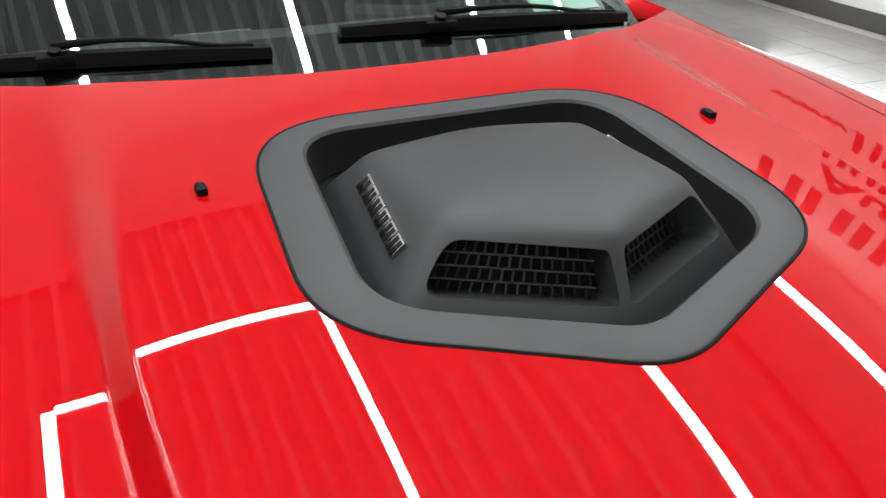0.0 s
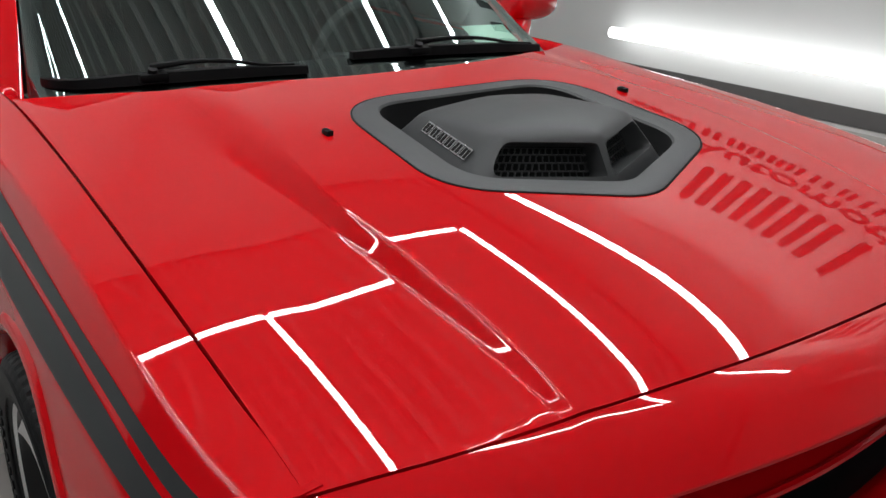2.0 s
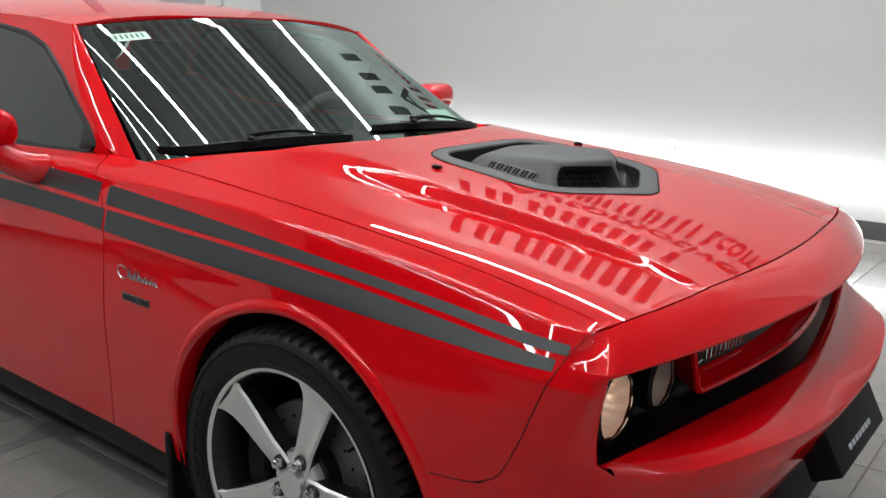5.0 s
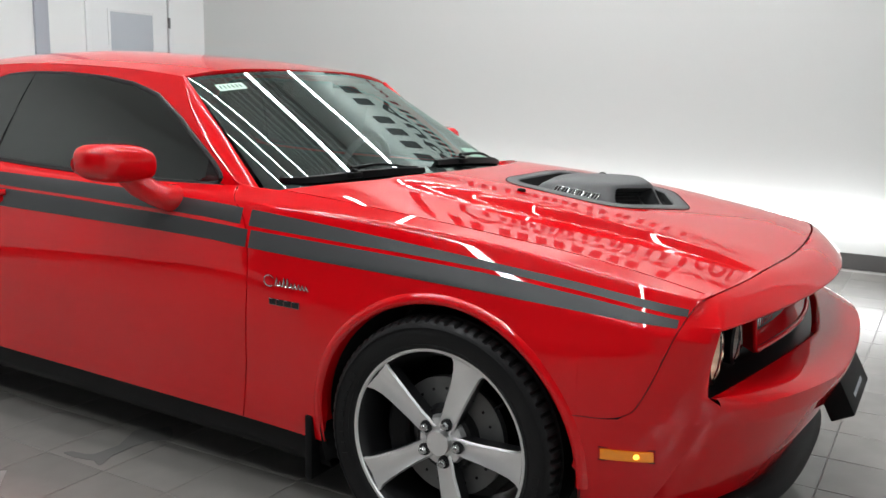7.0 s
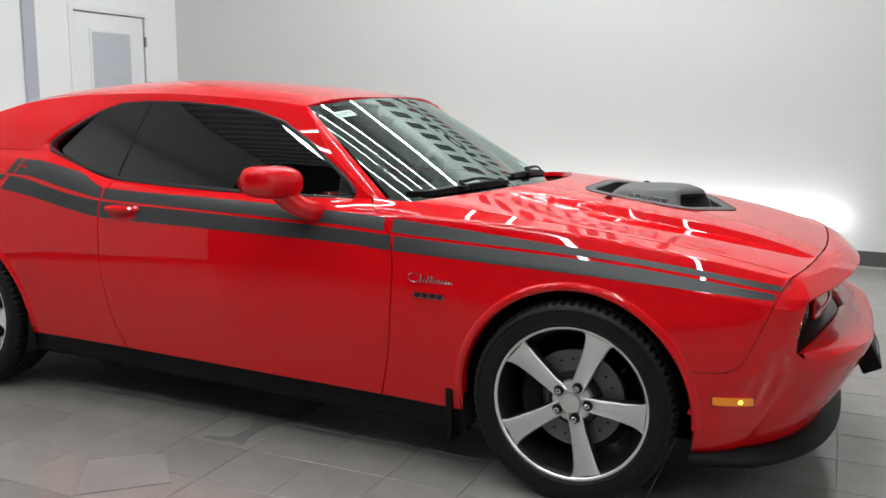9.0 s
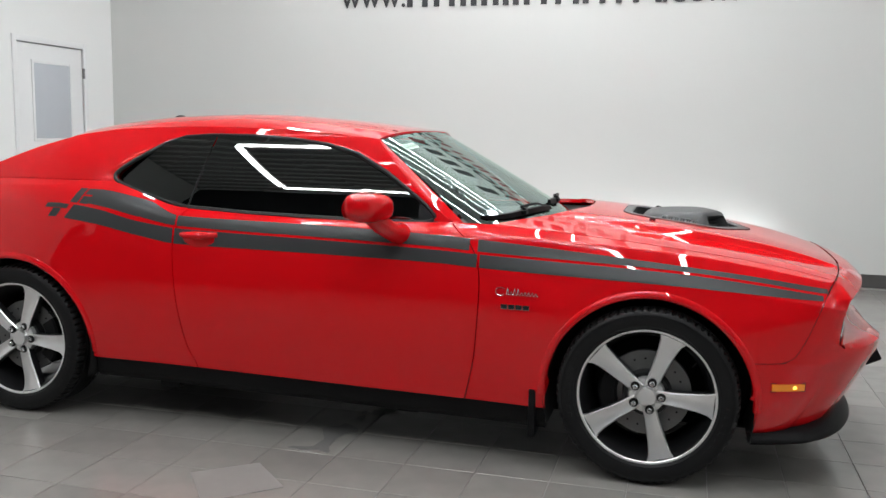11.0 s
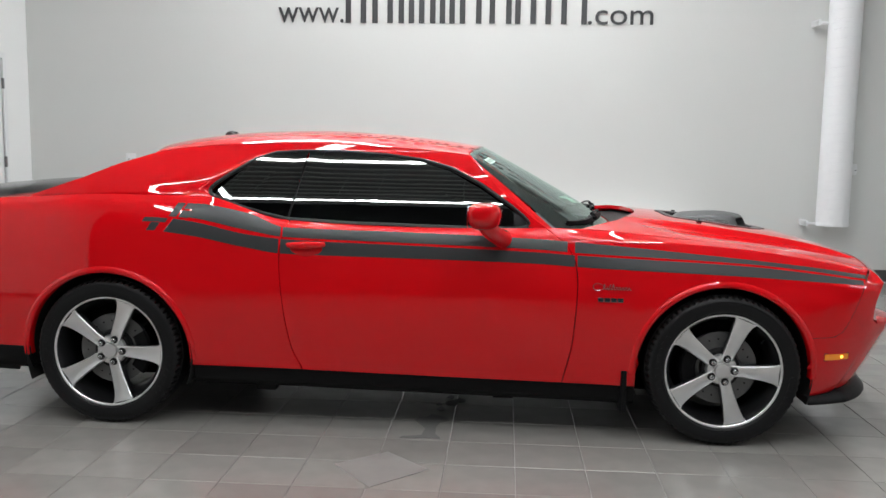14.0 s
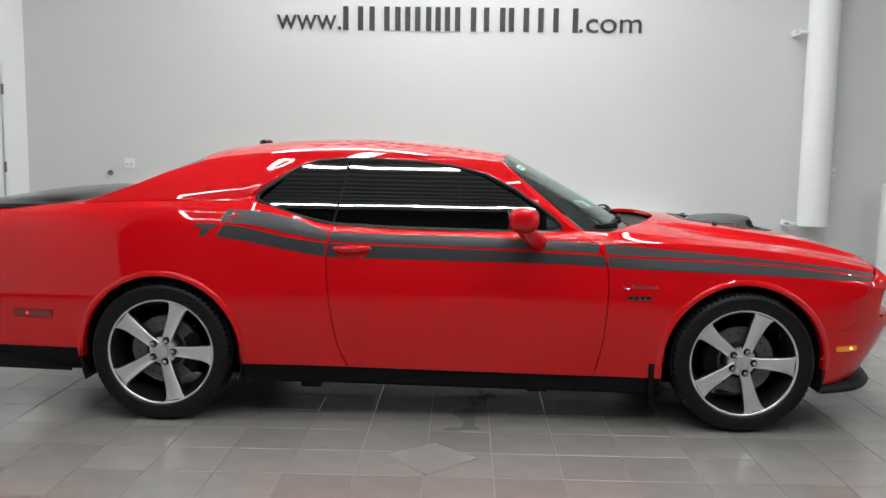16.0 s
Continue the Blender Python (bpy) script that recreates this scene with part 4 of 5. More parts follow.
for s in (-1, 1):
    verts, faces = [], []
    prof = [(0.0, -0.02), (0.0, 0.0)] + [(t, 0.0) for t in np.linspace(0.08, 1.0, 12)]
    for (xi, zi), (xo, zo) in zip(IN, OUT):
        for t, dep in prof:
            x, z = xi + (xo - xi) * t, zi + (zo - zi) * t
            verts.append((x, s * (cabin_w(x, z) + dep - 0.006 * (1 - min(t * 10, 1))), z))
    faces = grid_faces(len(IN), len(prof), close_u=True)
    side_frame = mesh_part("cabin_side", mesh_of("cabin_side", verts, faces), RED, car)
    pane("door_window", cut(dlo, (-2.0, 1.36), (-2.08, 1.0), 1), s, side_frame, SIDE_GLASS, 0.012, "dark tinted side window")
    pane("quarter_window", cut(dlo, (-2.008, 1.36), (-2.088, 1.0), -1), s, side_frame, SIDE_GLASS, 0.012, "dark tinted quarter window")
    tb = bmesh.new()
    tube(tb, [(x, s * (cabin_w(x, z) - 0.003), z) for x, z in IN], 0.0095, 8, closed=True)
    part("window_trim", tb, TRIM, side_frame, "black rubber window trim")
    tb = bmesh.new()
    tube(tb, [(-2.004 - 0.08 * t, s * (cabin_w(-2.004 - 0.08 * t, 1.335 - 0.32 * t) - 0.008), 1.335 - 0.32 * t) for t in np.linspace(0, 1, 8)], 0.0045, 6)
    part("window_divider", tb, TRIM, side_frame, "black divider bar")
    tb = bmesh.new()
    tube(tb, [(x, s * (cabin_w(x, z) + 0.002), z) for x, z in ((-0.90, 0.988), (-1.2, 0.985), (-1.77, 0.996), (-2.08, 1.010))], 0.008, 6)
    part("belt_moulding", tb, TRIM, side_frame, "black belt moulding")
    # black sail at the front corner of the window
    pane("mirror_sail", [(-0.872, 0.992), (-0.99, 1.075), (-0.99, 0.992)], s, side_frame, GLOSSB, 0.006)

# roof, rear glass and deck lid
def roof_grid(x0, x1, nx, drop=0.0, inset=0.0, front=None):
    P = []
    for i in range(nx):
        row = []
        for j in range(41):
            u = -1 + 2 * j / 40
            x = x0 + (x1 - x0) * i / (nx - 1)
            if front:
                x = x0 + (x1 + front(abs(u)) - x0) * i / (nx - 1)
            wr = cabin_w(x, RAIL(x)) - inset
            zr = RAIL(x)
            row.append((x, u * wr, zr + (ROOF(x) - zr) * (1 - abs(u) ** 3.2) - drop))
        P.append(row)
    return P


roof = sheet("roof", roof_grid(-2.79, -1.158, 30, front=lambda u: -0.064 * u**2), RED, car, 0.02, (-2, 0, 0.9))
sheet("rear_window", roof_grid(-3.36, -2.795, 16, 0.012, 0.03), SIDE_GLASS, car, 0.004, (-3, 0, 0.8), "dark rear window")
DECK = curve(((-3.95, 1.088), (-3.7, 1.108), (-3.37, 1.118)))
P = []
for x in np.linspace(-3.95, -3.365, 14):
    we, ze = section(x, 6.0)
    P.append([(x, u * (we - 0.003), ze + (DECK(x) - ze) * (1 - abs(u) ** 3)) for u in np.linspace(-1, 1, 31)])
deck = sheet("deck_lid", P, RED, car, 0.02, (-3.6, 0, 0.6))
# sail panels down to the deck are part of the cabin side; tail panel closes the rear
P = []
for u in np.linspace(-1, 1, 31):
    col = []
    for z in np.linspace(0.36, 1.07, 16):
        w = skin(-3.93, z)
        bow = 0.10 * (1 - abs(u) ** 2.4) + 0.03 * math.sin((z - 0.36) / 0.71 * math.pi)
        col.append((-3.93 - bow, u * w, z))
    P.append(col)
sheet("tail_panel", P, RED, car, 0.0, (-3, 0, 0.7))
# rear spoiler
P = []
for u in np.linspace(-1, 1, 41):
    w = u * 0.80
    end = 1 - smooth(0.82, 1.0, abs(u)) * 0.75
    x0 = -3.35 - 0.03 * abs(u) - 0.10 * smooth(0.5, 1, abs(u))
    row = []
    for dx, dz in ((0.0, 0.0), (-0.08, 0.030), (-0.25, 0.034), (-0.42, 0.020), (-0.58, -0.004), (-0.62, -0.02), (-0.60, -0.045), (-0.30, -0.03), (0.0, -0.004)):
        row.append((x0 + dx * (1 if abs(u) < 0.9 else 0.95), w, 1.120 + dz * end - 0.045 * abs(u) ** 2.5))
    P.append(row)
me = mesh_of("rear_spoiler", [p for r in P for p in r], grid_faces(41, 9) + [tuple(range(9)), tuple(range(40 * 9, 41 * 9))])
mesh_part("rear_spoiler", me, GLOSSB, car, "gloss black rear spoiler")

# windscreen
def screen(u, v, lift=0.0):
    w0, w1 = 0.735 * u, 0.622 * u
    b = Vector((-0.45 - 0.13 * abs(u) ** 2 - 0.23 * abs(u) ** 24, w0, 0.980 - 0.030 * abs(u) ** 2))
    t = Vector((-1.160 - 0.064 * abs(u) ** 2, w1, 1.375 - 0.039 * abs(u) ** 2.4))
    p = b.lerp(t, v)
    n = Vector((0.43, 0.25 * u, 0.87)).normalized()
    return p + n * (0.004 * math.sin(math.pi * v) + lift)


P = [[screen(u, v) for v in np.linspace(0.0, 0.997, 24)] for u in 0.985 * np.sin(np.linspace(-1, 1, 121) * math.pi / 2)]
ws = sheet("windscreen", P, WINDSHIELD, car, 0.004, (-1.2, 0, 0.8), "sloping greenish windscreen")
ws.visible_shadow = False
# black edge band under the glass, and A-pillar faces
for s in (-1, 1):
    P = [[screen(s * u, v, -0.003) for v in np.linspace(0, 1, 20)] for u in (0.93, 0.965, 0.984)]
    sheet("screen_border", P, GLOSSB, ws, 0.0, (-1.2, 0, 0.8))
    P = []
    for v in np.linspace(0, 1, 20):
        a = screen(s * 0.99, v, 0.002)
        zz = a.z
        k = np.interp(v, [0, 0.5, 1], [0, 1, 2])
        q = [(-0.86, 1.012), (-1.03, 1.144), (-1.222, 1.338)]
        i = min(int(k), 1)
        ox, oz = q[i][0] + (q[i + 1][0] - q[i][0]) * (k - i), q[i][1] + (q[i + 1][1] - q[i][1]) * (k - i)
        o = Vector((ox, s * cabin_w(ox, oz), oz))
        P.append([a, a.lerp(o, 0.5) + Vector((0.004, s * 0.006, 0.004)), o])
    sheet("pillar_face", P, RED, car, 0.0, (-1.5, 0, 0.9))
P = [[screen(u, v, -0.003) for v in (0.965, 0.98, 0.996)] for u in np.linspace(-0.98, 0.98, 30)]
sheet("screen_border", P, GLOSSB, ws, 0.0, (-1.2, 0, 0.8))
P = [[screen(u, v, -0.003) for v in (0.0, 0.07, 0.150)] for u in np.linspace(-0.98, 0.98, 30)]
sheet("screen_border", P, GLOSSB, ws, 0.0, (-1.2, 0, 0.8))
# stock sticker inside the glass, its writing as bars
P = [[screen(u, v, 0.003) for v in (0.845, 0.87, 0.90)] for u in np.linspace(-0.88, -0.70, 6)]
st = sheet("sticker", P, STICKER, ws, 0.0, (-1.2, 0, 0.8), "pale green paper sticker on the glass")
for k in range(6):
    u0 = -0.865 + 0.026 * k
    P = [[screen(u, v, 0.0045) for v in (0.858, 0.887)] for u in (u0, u0 + 0.009)]
    sheet("ink_bar", P, INK, st, 0.0, (-1.2, 0, 0.8))
P = [[screen(u, v, -0.006) for v in (0.16, 0.21, 0.26)] for u in np.linspace(0.55, 0.80, 6)]
sheet("inspection_sticker", P, STICKER, ws, 0.0, (-1.2, 0, 0.8), "pale paper behind the lower corner of the glass")

# cowl under the glass
P = []
for u in np.linspace(-1, 1, 41):
    w = 0.75 * u
    x0 = hood_rear(abs(w)) + 0.03
    b = screen(u * 0.985, 0.02)
    P.append([(x0, w, hood_z(x0, min(abs(w), 0.75)) - 0.03), (x0 - 0.035, w, hood_z(x0, min(abs(w), 0.75)) - 0.035), (b.x - 0.01, b.y, b.z - 0.012), (b.x - 0.05, b.y, b.z - 0.014)])
sheet("cowl", P, PLASTIC, car, 0.0, (-0.6, 0, 0.5), "black plastic cowl")
for s in (-1, 1):
    # corner panel between fender, door and screen
    P = []
    for t in np.linspace(0, 1, 14):
        x = -0.60 - 0.32 * t
        we, ze = section(x, 6.0)
        b = screen(s * 0.995, 0.18 * t)
        e = Vector((x, s * (we - 0.004), ze - 0.002))
        P.append([e, e.lerp(b, 0.35) + Vector((0, 0, 0.002)), e.lerp(b, 0.7), b + Vector((0.0, 0.0, -0.003))])
    sheet("cowl_corner", P, RED, car, 0.0, (-0.8, 0, 0.5))


# wipers: a hub on the cowl, a bent arm, and a long blade resting at the foot of the glass
def wiper(y0, yh, y1):
    def at(y, v, lift):
        return screen(y / 0.735, v, lift)
    hub = at(yh, 0.125, 0.014)
    wb = boxbm(-0.020, 0.022, -0.030, 0.030, -0.012, 0.008, bevel=0.006, m=Matrix.Translation(hub))
    cyl(wb, hub + Vector((0.004, 0, 0.004)), hub + Vector((0.010, 0, 0.018)), 0.013, 0.010, 14)
    w = part("wiper", wb, PLASTIC, car, "black wiper arm and blade")
    ar = bmesh.new()
    L = y1 - yh
    tube(ar, [at(yh + L * t, 0.140 - 0.035 * t, 0.028 + 0.014 * math.sin(math.pi * min(t * 1.4, 1.0)) - 0.012 * t) for t in np.linspace(0.0, 0.92, 12)], [0.009, 0.0075, 0.0065, 0.0055, 0.005, 0.005, 0.0045, 0.0045, 0.004, 0.004, 0.004, 0.004], 8)
    part("arm", ar, PLASTIC, w)
    bb = bmesh.new()
    rows = []
    for t in np.linspace(0, 1, 24):
        c = at(y0 + (y1 - y0) * t, 0.140 - 0.040 * t, 0.010)
        h = 0.004 + 0.010 * math.sin(math.pi * min(max(t, 0.03), 0.97)) ** 0.5
        rows.append([bb.verts.new(c + Vector((dx, 0, dz))) for dx, dz in ((-0.006, -0.012), (-0.004, h), (0.010, h * 0.8), (0.014, -0.012))])
    for p, q in zip(rows[:-1], rows[1:]):
        for j in range(4):
            bb.faces.new((p[j], p[(j + 1) % 4], q[(j + 1) % 4], q[j]))
    bb.faces.new(rows[0])
    bb.faces.new(rows[-1])
    part("blade", bb, PLASTIC, w)


wiper(-0.705, -0.50, -0.16)
wiper(-0.03, 0.16, 0.62)
ab = bmesh.new()
ball(ab, (-2.60, 0, ROOF(-2.60) + 0.006), 0.042, (1.0, 0.6, 0.5), 16)
part("roof_antenna", ab, GLOSSB, car, "small black roof antenna")

# cabin inside
fb = boxbm(-3.0, -0.6, -0.70, 0.70, 0.30, 0.34)
part("cabin_floor", fb, INTERIOR, car)
P = [[(-0.62 - 0.05 * abs(u) - 0.30 * v, 0.70 * u, 0.985 - 0.02 * u * u - 0.015 * v - (0.30 if v > 0.99 else 0)) for v in (0, 0.3, 0.6, 0.9, 1.0)] for u in np.linspace(-1, 1, 15)]
sheet("dashboard", P, INTERIOR, car, 0.03, (-0.7, 0, 0.4), "dark grained dashboard")
for y in (-0.37, 0.37):
    sb = bmesh.new()
    box(sb, -1.95, -1.42, y - 0.25, y + 0.25, 0.45, 0.62, bevel=0.05)
    box(sb, -2.10, -1.94, y - 0.24, y + 0.24, 0.58, 1.12, bevel=0.05, m=Matrix.Translation((-2.0, y, 0.6)) @ Matrix.Rotation(radians(-14), 4, "Y") @ Matrix.Translation((2.0, -y, -0.6)))
    seat = part("seat", sb, SEAT, car, "dark cloth front seat")
    part("headrest", boxbm(-2.27, -2.17, y - 0.13, y + 0.13, 1.12, 1.28, bevel=0.04), SEAT, seat)
sb = bmesh.new()
tube(sb, [(-1.16 + 0.05 * math.sin(a), 0.37 + 0.18 * math.cos(a), 0.93 + 0.17 * math.sin(a)) for a in np.linspace(0, 2 * math.pi, 28, endpoint=False)], 0.016, 8, closed=True)
tube(sb, [(-1.16, 0.20, 0.93), (-1.13, 0.37, 0.92), (-1.16, 0.54, 0.93)], 0.02, 8)
part("steering_wheel", sb, INTERIOR, car, "black steering wheel")
mb = boxbm(-1.16, -1.14, -0.13, 0.13, 1.27, 1.335, bevel=0.012)
part("rear_view_mirror", mb, GLOSSB, car, "black inside mirror")
bk = boxbm(-2.95, -2.85, -0.68, 0.68, 0.5, 1.12)
part("rear_bulkhead", bk, INTERIOR, car)

# outside mirrors
for s in (-1, 1):
    mb = bmesh.new()
    bmesh.ops.create_uvsphere(mb, u_segments=48, v_segments=32, radius=1.0)
    for v in mb.verts:
        x, yy, z = v.co
        f = lambda a, p: math.copysign(abs(a) ** p, a)
        X = f(x, 0.62) * (0.088 if x > 0 else 0.056)
        v.co = Vector((-1.135 + X * (1 - 0.12 * max(-z, 0)) - 0.02 * yy, s * (1.010 + 0.116 * f(yy, 0.66)), 1.064 + 0.061 * f(z, 0.66) + 0.010 * yy))
    mirror = part("side_mirror", mb, RED, car, "red door mirror on a curved stalk")
    sb = bmesh.new()
    tube(sb, [(-1.12, s * 0.965, 1.03), (-1.095, s * 0.945, 0.992), (-1.065, s * 0.915, 0.965), (-1.045, s * 0.885, 0.950), (-1.04, s * 0.85, 0.945)], [0.045, 0.042, 0.040, 0.043, 0.047], 14)
    part("stalk", sb, RED, mirror)
    gb = bmesh.new()
    bmesh.ops.create_uvsphere(gb, u_segments=24, v_segments=10, radius=1.0, matrix=Matrix.Translation((-1.198, s * 1.015, 1.062)) @ Matrix.Diagonal((0.004, 0.105, 0.052, 1)))
    part("mirror_glass", gb, CHROME, mirror)

# ---- wheels ----
TY_R = 0.356


def lathe(prof, n, wobble=None):
    verts = []
    for i in range(n):
        a = 2 * math.pi * i / n
        for j, (r, y) in enumerate(prof):
            rr = r - (wobble(i, j) if wobble else 0)
            verts.append((rr * math.cos(a), y, rr * math.sin(a)))
    return verts, grid_faces(n, len(prof), close_u=True)


def spoke(bm, ang):
    """One wide spoke from the hub to the rim."""
    secs = [(0.040, 0.025, 0.086), (0.065, 0.027, 0.087), (0.10, 0.0275, 0.090), (0.14, 0.031, 0.091), (0.18, 0.035, 0.092), (0.215, 0.040, 0.095), (0.240, 0.046, 0.101), (0.254, 0.055, 0.106), (0.2615, 0.066, 0.108)]
    rows = []
    for r, hw, yo in secs:
        rows.append([(r, hw, yo - 0.045), (r, hw, yo - 0.006), (r, hw - 0.005, yo), (r, hw * 0.45, yo - 0.005), (r, 0, yo - 0.008), (r, -hw * 0.45, yo - 0.005), (r, -hw + 0.005, yo), (r, -hw, yo - 0.006), (r, -hw, yo - 0.045)])
    c, s_ = math.cos(ang), math.sin(ang)
    vs = [[bm.verts.new((r * c - t * s_, -y, r * s_ + t * c)) for r, t, y in row] for row in rows]
    top, side = [], []
    for a, b in zip(vs[:-1], vs[1:]):
        for j in range(8):
            bm.faces.new((a[j], a[j + 1], b[j + 1], b[j])).material_index = 1 if j in (0, 7) else 0


def wheel(x, s, turn):
    """A wheel with its outer face towards -y; turned about for the other side."""
    holder = Matrix.Translation((x, s * 0.808, TY_R)) @ Matrix.Rotation(0 if s < 0 else math.pi, 4, "Z")
    bm = bmesh.new()
    me = bpy.data.meshes.new("rim")
    # rim barrel and lips
    v, f = lathe([(0.270, -0.100), (0.2735, -0.106), (0.2705, -0.111), (0.264, -0.1105), (0.2605, -0.106)], 120)
    base = [bm.verts.new(p) for p in v]
    for q in f:
        bm.faces.new([base[i] for i in q]).material_index = 0
    v, f = lathe([(0.2605, -0.106), (0.252, -0.092), (0.240, -0.06), (0.226, 0.0), (0.222, 0.09), (0.24, 0.11), (0.26, 0.112)], 96)
    base = [bm.verts.new(p) for p in v]
    for q in f:
        bm.faces.new([base[i] for i in q]).material_index = 1
    v, f = lathe([(0.0, -0.080), (0.055, -0.080), (0.068, -0.076), (0.074, -0.06), (0.07, -0.03)], 48)
    base = [bm.verts.new(p) for p in v]
    for q in f:
        if len(set(q)) == 4:
            bm.faces.new([base[i] for i in q]).material_index = 0
    bmesh.ops.recalc_face_normals(bm, faces=bm.faces)
    bm.to_mesh(me)
    bm.free()
    me.polygons.foreach_set("use_smooth", [True] * len(me.polygons))
    me.set_sharp_from_angle(angle=radians(40))
    me.materials.append(SILVER)
    me.materials.append(POCKET)
    rim = new("wheel", me)
    rim.parent = car
    rim.matrix_basis = holder
    tagged(rim, "five-spoke machined alloy wheel with dark pockets")

    for k in range(5):
        kb = bmesh.new()
        spoke(kb, radians(turn + 72 * k))
        sp = part("spoke", kb, SILVER, rim)
        sp.data.materials.append(POCKET)

    def tread(i, j):
        g = 0.0
        if j in (5, 6, 7, 8, 15, 16, 17, 18) and i % 6 < 2:
            g = 0.002 if j in (5, 18) else 0.007
        return g
    prof = [(0.262, -0.098), (0.272, -0.112), (0.290, -0.121), (0.315, -0.124), (0.333, -0.121), (0.345, -0.114), (0.3515, -0.105), (0.3548, -0.089), (0.3555, -0.07), (0.347, -0.068), (0.347, -0.060), (0.356, -0.058), (0.356, 0.058),
            (0.347, 0.060), (0.347, 0.068), (0.3555, 0.07), (0.3548, 0.089), (0.3515, 0.105), (0.345, 0.114), (0.335, 0.121), (0.315, 0.124), (0.29, 0.121), (0.27, 0.112), (0.25, 0.108)]
    v, f = lathe(prof, 432, tread)
    ty = mesh_of("tyre", v, f)
    ty.set_sharp_from_angle(angle=radians(40))
    mesh_part("tyre", ty, RUBBER, rim, "black tyre with blocky tread")
    for rr in (0.283, 0.331):
        v, f = lathe([(rr - 0.0022, -0.119), (rr, -0.1255 if rr > 0.3 else -0.1215), (rr + 0.0022, -0.119)], 120)
        mesh_part("sidewall_ridge", mesh_of("sidewall_ridge", v, f), RUBBER, rim)
    # raised plain marks in place of the sidewall's writing
    for k in range(16):
        a = radians(150 + 6 * k if k < 9 else -94 + 6 * k)
        mk = boxbm(-0.008, 0.008, -0.1255, -0.121, -0.009, 0.009, m=Matrix.Rotation(-a, 4, "Y") @ Matrix.Translation((0.308, 0, 0)))
        part("sidewall_mark", mk, RUBBER, rim, smooth=False)
    cb = bmesh.new()
    cyl(cb, (0, -0.080, 0), (0, -0.098, 0), 0.036, 0.034, 36)
    part("centre_cap", cb, SILVER, rim, "silver centre cap")
    for k in range(5):
        a = radians(turn + 72 * k)
        nb = bmesh.new()
        c = (0.0575 * math.cos(a), 0, 0.0575 * math.sin(a))
        cyl(nb, (c[0], -0.080, c[2]), (c[0], -0.0865, c[2]), 0.0185, 0.0175, 20)
        well = part("nut_recess", nb, POCKET, rim, "dark round recess")
        nb = bmesh.new()
        cyl(nb, (c[0], -0.084, c[2]), (c[0], -0.100, c[2]), 0.0125, 0.0115, 6)
        ball(nb, (c[0], -0.100, c[2]), 0.011, (1, 0.6, 1), 12)
        part("lug_nut", nb, NUT, well, "bright domed lug nut")
    bb = bmesh.new()
    cyl(bb, (0, -0.03, 0), (0, -0.005, 0), 0.172, seg=64)
    disc = part("brake_disc", bb, STEEL, rim, "grey steel brake disc")
    bb = bmesh.new()
    cyl(bb, (0, -0.058, 0), (0, -0.029, 0), 0.088, 0.098, seg=40)
    part("disc_hat", bb, POCKET, disc, "dark brake disc hat")
    for k in range(20):
        a = radians(18 * k + 5)
        bb = bmesh.new()
        cyl(bb, (0.138 * math.cos(a), -0.0312, 0.138 * math.sin(a)), (0.138 * math.cos(a), -0.029, 0.138 * math.sin(a)), 0.0045, seg=8)
        part("vent_hole", bb, DARK, disc)
    kb = bmesh.new()
    pv = []
    for t in np.linspace(148, 218, 11):
        a = radians(t if x > -1 else 180 - t)
        pv.append([kb.verts.new((r * math.cos(a), yy, r * math.sin(a))) for r, yy in ((0.118, -0.052), (0.128, -0.060), (0.182, -0.060), (0.192, -0.050), (0.192, 0.03), (0.118, 0.03))])
    for a, b in zip(pv[:-1], pv[1:]):
        for j in range(6):
            kb.faces.new((a[j], a[(j + 1) % 6], b[(j + 1) % 6], b[j]))
    kb.faces.new(pv[0])
    kb.faces.new(pv[-1])
    part("brake_caliper", kb, PLASTIC, rim, "dark brake caliper")
    vb = bmesh.new()
    a = radians(38)
    cyl(vb, (0.235 * math.cos(a), -0.075, 0.235 * math.sin(a)), (0.215 * math.cos(a), -0.09, 0.215 * math.sin(a)), 0.004, seg=8)
    part("valve_stem", vb, PLASTIC, rim)


for x, t in ((0.0, -3), (-WB, -3)):
    for s in (-1, 1):
        wheel(x, s, t)

